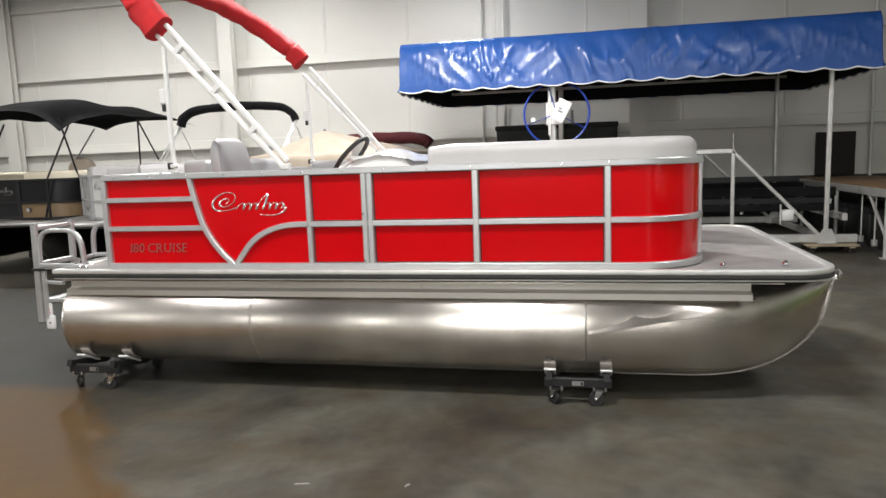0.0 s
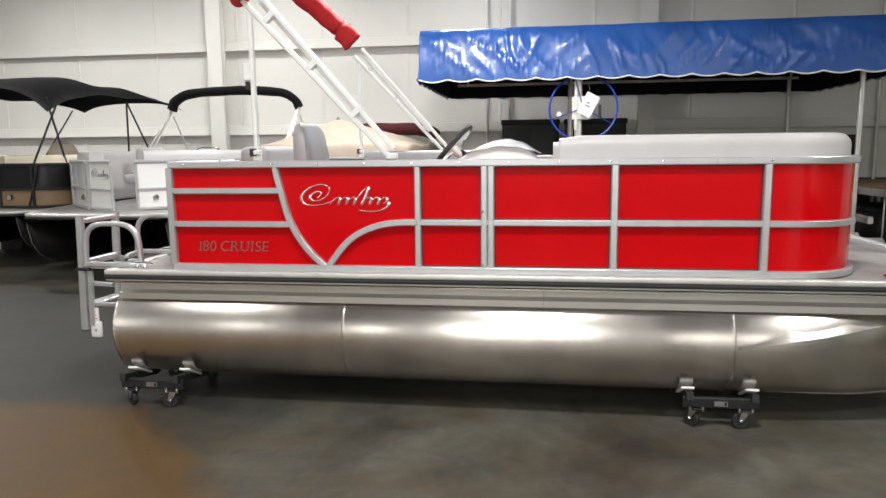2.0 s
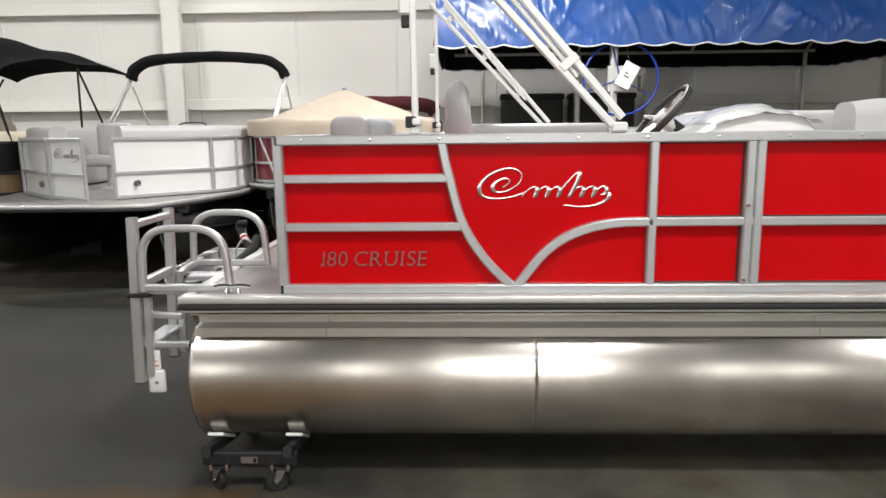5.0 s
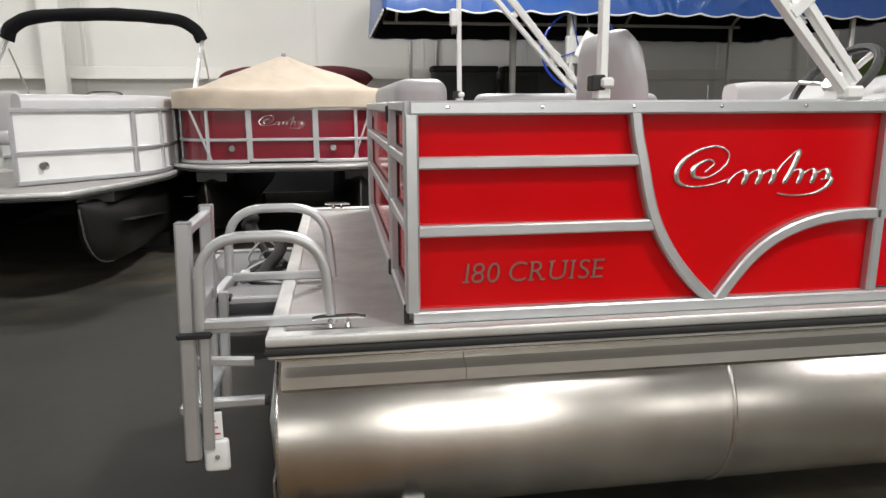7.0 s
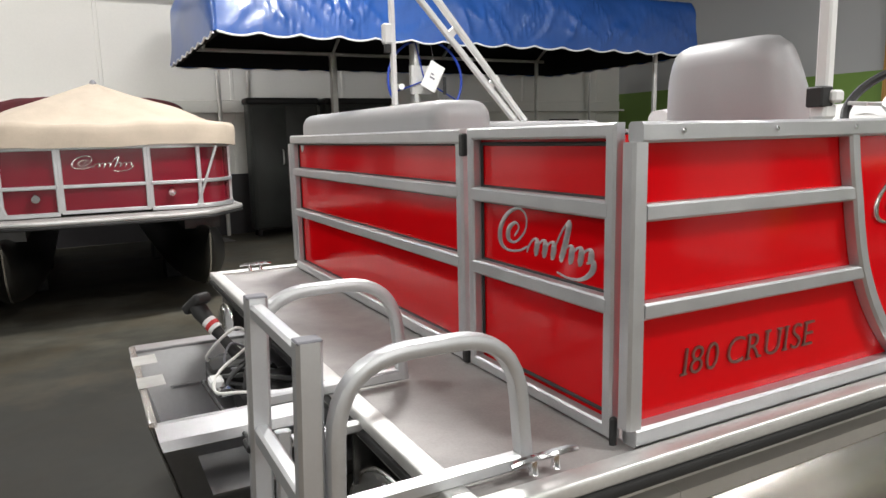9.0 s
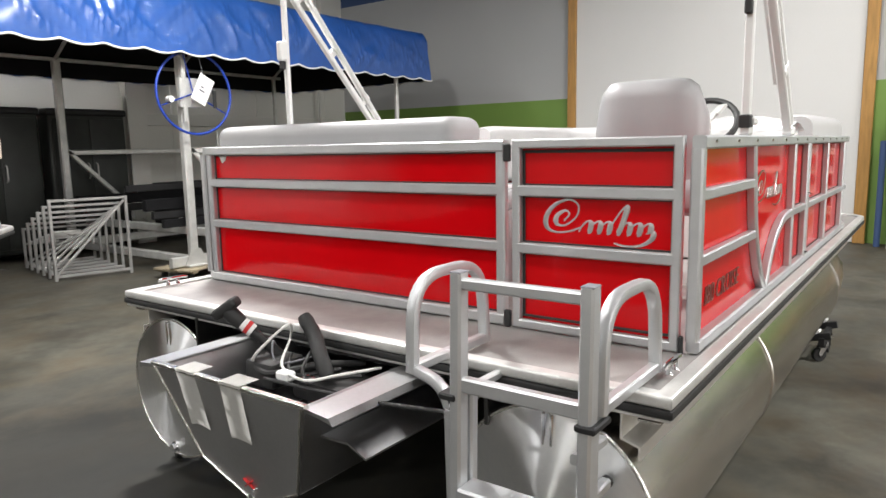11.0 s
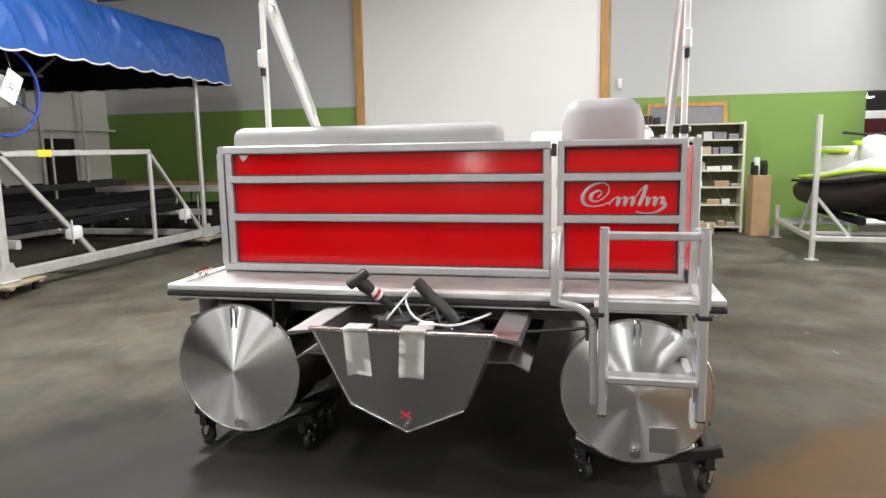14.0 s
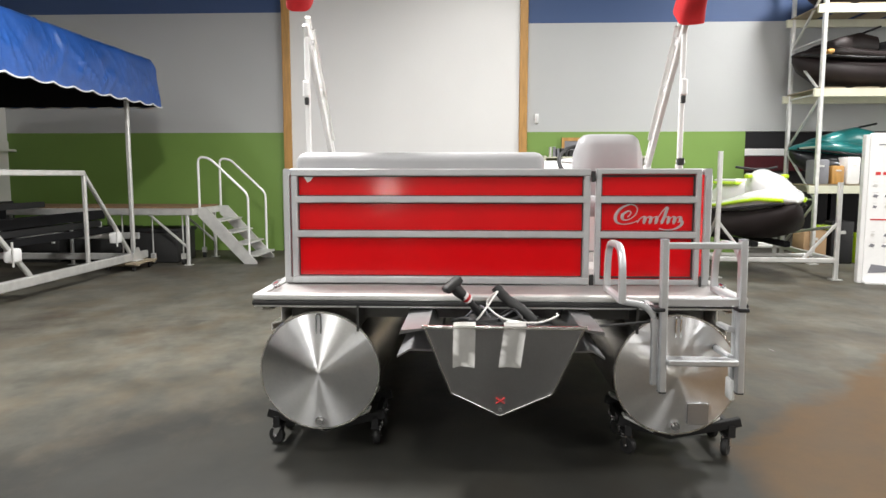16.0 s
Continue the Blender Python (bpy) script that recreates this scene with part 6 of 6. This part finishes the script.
for x in (7.2, 8.15):
    part("stringer", prism([(5.76, 0.92), (5.62, 0.92), (4.82, 0.04), (4.82, 0.0), (5.02, 0.0), (5.76, 0.78)], x - 0.02, x + 0.02, "x"), "galv", st)
    rl = bend([(x, 5.74, 0.9), (x, 5.74, 1.74), (x, 5.55, 1.72), (x, 4.94, 1.14), (x, 4.94, 0.0)], 0.09, 5)
    part("handrail", sweep(rl, circle_section(0.02, 8)), "white_alu", st)
for k in range(4):
    y, z = 5.5 - k * 0.19, 0.72 - k * 0.19
    part("tread", box(7.2, 8.15, y - 0.13, y + 0.12, z - 0.03, z, 0.004), "galv", st)
for x, y in ((7.12, 6.5), (7.12, 6.0), (7.12, 7.0), (8.12, 6.05)):
    fk = part("caster_fork", box(x - 0.03, x + 0.03, y - 0.035, y + 0.035, 0.09, 0.18, 0.005), "galv", dock)
    part("caster_stem", rod((x, y, 0.18), (x, y, 0.92), 0.012), "galv", fk)
    part("wheel", lathe([(-0.02, 0.015), (-0.02, 0.05), (0.02, 0.05), (0.02, 0.015)], "y", 14, (x, y, 0.05)), "rubber", fk)

# ---- shelving by the overhead door ----
sh = thing("parts_shelving", (8.78, -0.1, 0), 0, "cream steel shelving half full of small parts", "shelving")
for y in (0.1, -0.83, -1.74):
    part("side_panel", box(0, 0.4, y - 0.02, y + 0.02, 0, 1.8, 0.003), "shelf", sh)
LEV = (0.1, 0.46, 0.75, 1.02, 1.28, 1.52, 1.78)
for z in LEV:
    for y0, y1 in ((0.08, -0.81), (-0.85, -1.72)):
        part("shelf_board", box(0.0, 0.4, y1, y0, z - 0.025, z, 0.003), "shelf", sh)
rnd = random.Random(7)
# added sheet: dulls the green wall that shows through the open shelves
part("dulling_sheet", box(0.402, 0.406, -1.72, 0.08, 0.05, 1.78), "shelf_back", sh, "dull green brown sheet added behind the open shelves")
part("back_brace", bar((0.395, 0.06, 0.12), (0.395, -0.8, 1.74), 0.02, 0.006), "shelf", sh)
part("back_brace", bar((0.395, -1.7, 0.12), (0.395, -0.86, 1.74), 0.02, 0.006), "shelf", sh)
cols = ["paper", "tape", "ink", "white_alu", "silver", "pallet", "ink", "cardboard", "plastic", "galv", "tan_cloth"]
for li, z in enumerate(LEV):
    for y0, y1 in ((0.05, -0.79), (-0.87, -1.7)):
        y = y0 - 0.03
        while y > y1 + 0.12:
            w = rnd.uniform(0.08, 0.24) if li < 6 else rnd.uniform(0.04, 0.08)
            if (rnd.random() < 0.85 and li < 6) or (li == 6 and y > -0.7):
                top = LEV[li + 1] - z - 0.06 if li < 6 else 0.26
                h = min(top, rnd.uniform(0.03, 0.13) if li < 6 else rnd.uniform(0.1, 0.2))
                bx = thing("parts_box", (8.8 + rnd.uniform(0.0, 0.05), y - w / 2 - 0.1, z), rnd.uniform(-6, 6), "small carton of parts on the shelving", "box", "shelf cartons")
                part("carton", box(0, 0.22, -w / 2 + 0.006, w / 2 - 0.006, 0, h, 0.004), rnd.choice(("ink", "rubber", "galv")) if li == 6 else rnd.choice(cols), bx)
                part("flap", box(0.02, 0.2, -w / 2 + 0.012, w / 2 - 0.012, h, h + 0.004), "paper", bx)
            y -= w + 0.015
for i, (y, h) in enumerate(((-0.22, 0.27), (-0.45, 0.24), (-0.78, 0.5), (-0.98, 0.4), (-1.14, 0.18), (-1.3, 0.16))):
    bx = thing("floor_carton", (8.58, y, 0), 4 * (-1) ** i, "brown cardboard carton standing before the shelving", "box", "floor cartons")
    part("carton", box(-0.1, 0.12, -0.085, 0.085, 0, h, 0.004), "cardboard", bx)
    part("tape", box(-0.101, 0.121, -0.02, 0.02, h - 0.06, h + 0.001), "tape", bx)
    part("label", box(-0.103, -0.1005, -0.05, 0.03, h * 0.3, h * 0.6), "paper", bx)
pf = thing("picture_frame", (EAST, -0.95, 0), 0, "pine framed grey board leaning over the shelving", "frame")
part("board", box(-0.05, -0.03, -0.62, 0.55, 1.8, 2.08), "ink", pf)
for y0, y1, z0, z1 in ((-0.68, 0.6, 2.08, 2.14), (-0.68, -0.62, 1.79, 2.08), (0.55, 0.6, 1.79, 2.08)):
    part("frame_strip", box(-0.06, -0.02, y0, y1, z0, z1), "wood", pf)
tb = thing("tall_carton", (8.5, -2.03, 0), 5, "tall open cardboard carton holding dark rolled goods", "box")
part("carton", box(-0.15, 0.15, -0.14, 0.14, 0, 0.95, 0.006), "cardboard", tb)
for x, y, r, h, m in ((-0.08, -0.05, 0.04, 0.18, "black"), (0.04, 0.04, 0.045, 0.27, "paper"), (0.06, -0.075, 0.05, 0.22, "rubber"), (-0.06, 0.08, 0.04, 0.15, "black"), (0.05, 0.09, 0.035, 0.2, "black")):
    part("roll", lathe([(0.95, r), (0.95 + h, r), (0.95 + h + 0.01, 0)], "z", 12, (x, y, 0)), m, tb)
bb_ = thing("rolled_banner", (8.95, 0.14, 0), 0, "narrow dark navy roll standing by the door", "roll")
part("roll", lathe([(0.0, 0.0), (0.0, 0.04), (1.42, 0.04), (1.43, 0.02), (1.43, 0.0)], "z", 16), "wall_blue", bb_)

# ---- jet ski lift and jet ski ----
jl = thing("jet_ski_lift", (0, 0, 0), 0, "small aluminium jet ski lift frame", "jet ski lift")
J = {"a": (6.02, -2.15), "b": (5.85, -3.72), "c": (8.2, -2.25), "d": (8.1, -3.85)}
for k, h in (("a", 1.78), ("b", 1.35), ("c", 0.5), ("d", 0.5)):
    x, y = J[k]
    part("post", bar((x, y, 0.012), (x, y, h), 0.06), "galv", jl)
    part("foot", box(x - 0.07, x + 0.07, y - 0.07, y + 0.07, 0, 0.014, 0.003), "galv", jl)
for p, q in (("a", "b"), ("a", "c"), ("c", "d"), ("b", "d")):
    part("base_beam", bar((*J[p], 0.27), (*J[q], 0.27), 0.06, 0.07), "galv", jl)
part("brace", bar((*J["a"], 0.8), (6.0, -2.55, 0.3), 0.04), "galv", jl)
part("brace", bar((*J["a"], 0.9), (6.7, -2.18, 0.3), 0.04), "galv", jl)
part("brace", bar((*J["b"], 0.8), (5.9, -3.3, 0.3), 0.04), "galv", jl)
part("top_rail", bar((*J["b"], 0.75), (8.1, -3.85, 0.45), 0.04), "galv", jl)
for y in (-2.75, -3.2):
    part("bunk", box(6.2, 8.1, y - 0.05, y + 0.05, 0.42, 0.5, 0.008), "black_cloth", jl)
    part("bunk_post", bar((6.6, y, 0.28), (6.6, y, 0.43), 0.04), "galv", jl)
    part("bunk_post", bar((7.8, y, 0.28), (7.8, y, 0.43), 0.04), "galv", jl)
part("cross_beam", bar((6.6, -2.2, 0.27), (6.55, -3.75, 0.27), 0.05), "galv", jl)
part("cross_beam", bar((7.8, -2.25, 0.27), (7.8, -3.8, 0.27), 0.05), "galv", jl)


def watercraft(name, at, turn, label, hull, deck, pad, scale=1.0, tall=1.0):
    """A jet ski: its bow looks along +x."""
    ws = thing(name, at, turn, label, "jet ski")

    def loft(rows_, mat, nm, smooth=60):
        b_ = bmesh.new()
        pr = None
        for x, w, z0, z1, p in rows_:
            row_ = []
            for j in range(20):
                a = 2 * math.pi * j / 20
                c, s_ = math.cos(a), math.sin(a)
                yy = w * math.copysign(abs(c) ** p, c)
                zz = (z0 + z1) / 2 + (z1 - z0) / 2 * math.copysign(abs(s_) ** p, s_)
                zz = zz if zz < 0.46 or nm == "hull" else 0.46 + (zz - 0.46) * tall
                row_.append(b_.verts.new((x * scale, yy * scale, zz * scale)))
            if pr:
                for j in range(20):
                    b_.faces.new((pr[j], pr[(j + 1) % 20], row_[(j + 1) % 20], row_[j]))
            else:
                b_.faces.new(row_)
            pr = row_
        b_.faces.new(pr)
        return part(nm, b_, mat, ws, smooth=smooth)
    loft([(-1.35, 0.4, 0.1, 0.42, 0.6), (-1.0, 0.5, 0.04, 0.44, 0.7), (-0.2, 0.56, 0.0, 0.46, 0.75), (0.6, 0.54, 0.02, 0.5, 0.8), (1.1, 0.4, 0.12, 0.56, 0.85), (1.45, 0.16, 0.34, 0.62, 0.9), (1.55, 0.03, 0.5, 0.62, 1)], hull, "hull")
    loft([(-1.3, 0.36, 0.38, 0.46, 0.7), (-0.9, 0.44, 0.38, 0.54, 0.8), (0.1, 0.52, 0.42, 0.62, 0.8), (0.7, 0.5, 0.46, 0.74, 0.9), (1.1, 0.38, 0.52, 0.78, 0.9), (1.45, 0.16, 0.58, 0.7, 1), (1.56, 0.03, 0.6, 0.65, 1)], deck, "deck_shell")
    loft([(-1.05, 0.17, 0.5, 0.72, 0.7), (-0.7, 0.2, 0.5, 0.82, 0.7), (-0.35, 0.19, 0.5, 0.8, 0.7), (0.05, 0.17, 0.5, 0.84, 0.7), (0.3, 0.12, 0.5, 0.8, 0.8)], pad, "seat")
    loft([(0.2, 0.14, 0.6, 0.92, 0.8), (0.5, 0.24, 0.6, 1.0, 0.8), (0.8, 0.3, 0.6, 0.93, 0.8), (1.2, 0.22, 0.6, 0.8, 0.9), (1.35, 0.1, 0.62, 0.72, 1)], deck, "cowl")
    part("seat_trim", bar((-1.0 * scale, 0.2 * scale, 0.62 * scale), (0.2 * scale, 0.17 * scale, 0.66 * scale), 0.03, 0.05), "black", ws)
    part("handlebar", sweep(bend([(0.28 * scale, -0.36 * scale, (0.46 + 0.57 * tall) * scale), (0.4 * scale, -0.1 * scale, (0.46 + 0.54 * tall) * scale), (0.4 * scale, 0.1 * scale, (0.46 + 0.54 * tall) * scale), (0.28 * scale, 0.36 * scale, (0.46 + 0.57 * tall) * scale)], 0.05, 4), circle_section(0.018, 8)), "black", ws)
    part("bumper", sweep([(-1.34 * scale, 0.42 * scale, 0.42 * scale), (-0.2 * scale, 0.575 * scale, 0.46 * scale), (0.6 * scale, 0.55 * scale, 0.5 * scale), (1.1 * scale, 0.41 * scale, 0.57 * scale), (1.46 * scale, 0.17 * scale, 0.62 * scale)], circle_section(0.022, 6)), "black", ws)
    part("bumper", sweep([(-1.34 * scale, -0.42 * scale, 0.42 * scale), (-0.2 * scale, -0.575 * scale, 0.46 * scale), (0.6 * scale, -0.55 * scale, 0.5 * scale), (1.1 * scale, -0.41 * scale, 0.57 * scale), (1.46 * scale, -0.17 * scale, 0.62 * scale)], circle_section(0.022, 6)), "black", ws)
    part("footwell_pad", box(-1.32 * scale, -1.0 * scale, -0.32 * scale, 0.32 * scale, 0.46 * scale, 0.475 * scale, 0.005), "lime", ws)
    return ws


ski = watercraft("jet_ski", (7.1, -2.95, 0.5), 186, "white and lime jet ski with a black hull on its lift", "black_matte", "white_panel", "white_panel", 0.9, 1.28)
part("hood_trim", box(0.55, 1.0, -0.13, 0.13, -0.012, 0.012, 0.01, m=pose(0, 0, 1.02, 0, 19, 0)), "lime", ski)
for k in (-1, 1):
    part("side_stripe", sweep([(-0.85, k * 0.42, 0.45), (0.09, k * 0.48, 0.49), (0.63, k * 0.465, 0.56), (0.99, k * 0.355, 0.61), (1.3, k * 0.15, 0.6)], ring_section(0.05, 0.05, 0.015, 2)), "lime", ski)
part("seat_pad", cushion(-0.8, 0.02, -0.2, 0.2, 0.8, 0.85, 0.022), "lime", ski)
part("seat_top", cushion(-0.77, -0.02, -0.175, 0.175, 0.83, 0.89, 0.028), "white_panel", ski)
part("mirror", cushion(0.5, 0.62, -0.32, -0.23, 0.9, 0.96, 0.022), "lime", ski)
part("mirror", cushion(0.5, 0.62, 0.23, 0.32, 0.9, 0.96, 0.022), "lime", ski)

# ---- rack of stored machines ----
rk = thing("storage_rack", (0, 0, 0), 0, "tall galvanised pallet rack with cream beams", "rack")
for y in (-4.24, -8.4):
    for x in (7.6, 8.7):
        part("upright", bar((x, y, 0), (x, y, 5.4), 0.06, 0.08), "galv", rk)
        part("foot", box(x - 0.08, x + 0.08, y - 0.08, y + 0.08, 0, 0.012), "galv", rk)
    for k in range(6):
        z = 0.2 + k * 0.85
        x0, x1 = (7.6, 8.7) if k % 2 else (8.7, 7.6)
        part("diagonal", bar((x0, y, z), (x1, y, z + 0.8), 0.036), "galv", rk)
        part("strut", bar((7.6, y, z), (8.7, y, z), 0.03), "galv", rk)
for x in (7.6, 8.7):
    for z in (1.28, 2.82, 4.12):
        part("beam", box(x - 0.03, x + 0.03, -8.4, -4.12, z - 0.13, z, 0.006), "shelf", rk)
for z in (1.28, 2.82, 4.12):
    for k in range(8):
        y = -4.4 - k * 0.53
        part("deck_board", box(7.57, 8.73, y - 0.2, y + 0.2, z, z + 0.02), "pallet", rk)
watercraft("stored_jet_ski", (8.15, -5.55, 2.845), 82, "dull black stored jet ski on the upper rack", "black_matte", "black_matte", "black_cloth", 0.95)
watercraft("stored_jet_ski", (8.15, -5.6, 1.305), 80, "teal and lime stored jet ski on the lower rack", "black_panel", "teal", "lime", 0.95)
watercraft("stored_jet_ski", (8.15, -5.5, 4.145), 85, "dark stored jet ski on the top rack", "black_matte", "black_matte", "black_cloth", 0.95)
ol = thing("orange_marker", (7.72, -4.4, 3.42), 0, "small orange reflector on the stored machine", "reflector")
part("lens", box(-0.05, 0.07, -0.06, 0.05, -0.035, 0.035, 0.03, 4), "wood", ol)
for i, (y, z, w, h, m) in enumerate(((-4.3, 0.0, 0.4, 0.55, "cardboard"), (-4.75, 0.0, 0.35, 0.7, "black"), (-5.2, 0.0, 0.4, 0.5, "lime"), (-4.35, 1.3, 0.25, 0.4, "ink"), (-5.7, 0.0, 0.4, 0.8, "wheel_blue"), (-4.62, 1.3, 0.2, 0.3, "wood"), (-4.85, 1.3, 0.22, 0.44, "paper"), (-5.08, 1.3, 0.2, 0.34, "black"), (-4.62, 0.56, 0.42, 0.07, "lime"))):
    bx = thing("stored_case", (7.75, y, z), 5 * (-1) ** i, "stored case standing on the rack", "case", "stored cases")
    part("case", box(-0.1, 0.25, -w / 2, w / 2, 0, h, 0.03, 2), m, bx)
    part("latch", box(-0.11, -0.1, -0.04, 0.04, h * 0.7, h * 0.78), "galv", bx)

ds = thing("display_panel", (5.62, -3.95, 0), -100, "white upright display board with small product pictures", "display")
part("board", box(0, 0.95, -0.02, 0.02, 0.03, 2.0, 0.006), "paper", ds)
part("side_frame", box(-0.06, -0.004, -0.02, 0.1, 0.0, 1.98, 0.006), "white_alu", ds)
part("foot", box(0.0, 0.95, -0.14, 0.2, 0.0, 0.03, 0.006), "white_alu", ds)
prn = random.Random(3)
for k, z in enumerate((1.3, 1.16, 1.02, 0.64, 0.5)):
    for j in range(6):
        x0, w, h = 0.06 + j * 0.15 + prn.uniform(-0.01, 0.01), prn.uniform(0.05, 0.08), prn.uniform(0.025, 0.04)
        part("product_picture", prism([(x0, z), (x0 + w * 0.7, z - 0.012), (x0 + w, z + h * 0.6), (x0 + w * 0.3, z + h)], -0.026, -0.0205, "y"), "ink" if (j + k) % 3 else "galv", ds)
        part("caption_bar", box(x0, x0 + w, -0.024, -0.0205, z + 0.055, z + 0.06), "galv", ds)
part("headline_bar", box(0.1, 0.85, -0.026, -0.0205, 1.84, 1.855), "ink", ds)
for j in range(9):
    part("headline_bar", box(0.08 + j * 0.09, 0.14 + j * 0.09, -0.026, -0.0205, 1.45, 1.49), "red_ink", ds)
part("headline_bar", box(0.05, 0.9, -0.026, -0.0205, 0.85, 0.868), "red_ink", ds)
part("main_picture", prism([(0.2, 1.6), (0.42, 1.56), (0.5, 1.7), (0.26, 1.76)], -0.027, -0.0205, "y"), "black", ds)
part("foot_picture", prism([(0.06, 0.14), (0.5, 0.17), (0.9, 0.14), (0.9, 0.18), (0.4, 0.22), (0.1, 0.26)], -0.026, -0.0205, "y"), "ink", ds)

# ---- the next room, through the passage ----
for i, (y, z0, z1, m, lab) in enumerate(((-4.6, 1.9, 2.06, "paper", "white fascia"), (-4.6, 1.55, 1.88, "maroon_cloth", "purple fascia"))):
    fs = thing("shop_fascia", (12.6, y, 0), 0, lab + " of a counter in the next room", "fascia")
    part("board", box(0, 0.1, -2.5, 1.4, z0, z1, 0.005), m, fs)
    part("post", box(0.02, 0.08, -2.45, -2.4, 0, z0), "galv", fs)
for i in range(5):
    bx = thing("shop_poster", (12.55, -3.6 - i * 0.55, 0), 0, "pale poster stand in the next room", "poster stand", "poster stands")
    part("poster", box(0, 0.04, -0.2, 0.2, 0.85, 1.5, 0.004), ("paper", "wheel_blue", "tan_cloth", "paper", "ink")[i], bx)
    part("leg", box(0.0, 0.04, -0.02, 0.02, 0, 0.85), "galv", bx)
rl_ = thing("room_lamp", (12.3, -4.75, 2.32), 0, "small round lamp lit in the next room", "lamp")
part("lens", lathe([(-0.02, 0.0), (-0.018, 0.1), (0.0, 0.13)], "z", 20), "lamp", rl_)
part("stem", rod((0, 0, 0), (0, 0, ROOF - 2.32), 0.012), "galv", rl_)
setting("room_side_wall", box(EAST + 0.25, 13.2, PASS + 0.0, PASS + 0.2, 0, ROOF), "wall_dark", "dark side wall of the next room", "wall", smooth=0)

# ---- scraps on the floor and a switch on the wall ----
for x, y, a, w in ((1.86, -1.2, 10, 0.08), (2.4, -1.15, 60, 0.04)):
    sc = thing("paper_scrap", (x, y, 0), a, "thin torn grey paper scrap lying on the concrete", "paper scrap", "paper scraps")
    part("scrap", prism([(0, 0), (w, 0.006), (w * 0.8, 0.018), (w * 0.1, 0.012)], 0.0, 0.003, "z"), "deck", sc, smooth=0)
sw_ = thing("wall_phone", (EAST, 0.12, 2.36), 0, "small white wall phone beside the overhead door", "phone")
part("body", box(-0.04, -0.001, -0.035, 0.035, 0.04, 0.22, 0.015, 2), "white_alu", sw_)
part("handset", box(-0.065, -0.041, -0.03, 0.005, 0.05, 0.21, 0.012, 2), "white_alu", sw_)

for y, L in ((6.15, 0.8), (7.1, 0.9), (8.15, 1.0)):
    tb_ = thing("black_tub", (7.25, y, 0), 0, "black plastic tub stored under the dock", "tub", "tubs under the dock")
    part("tub", box(0, 0.75, 0, L, 0.0, 0.52, 0.04, 2), "rubber", tb_)
    part("lid", box(-0.02, 0.77, -0.02, L + 0.02, 0.5, 0.57, 0.02, 2), "black", tb_)
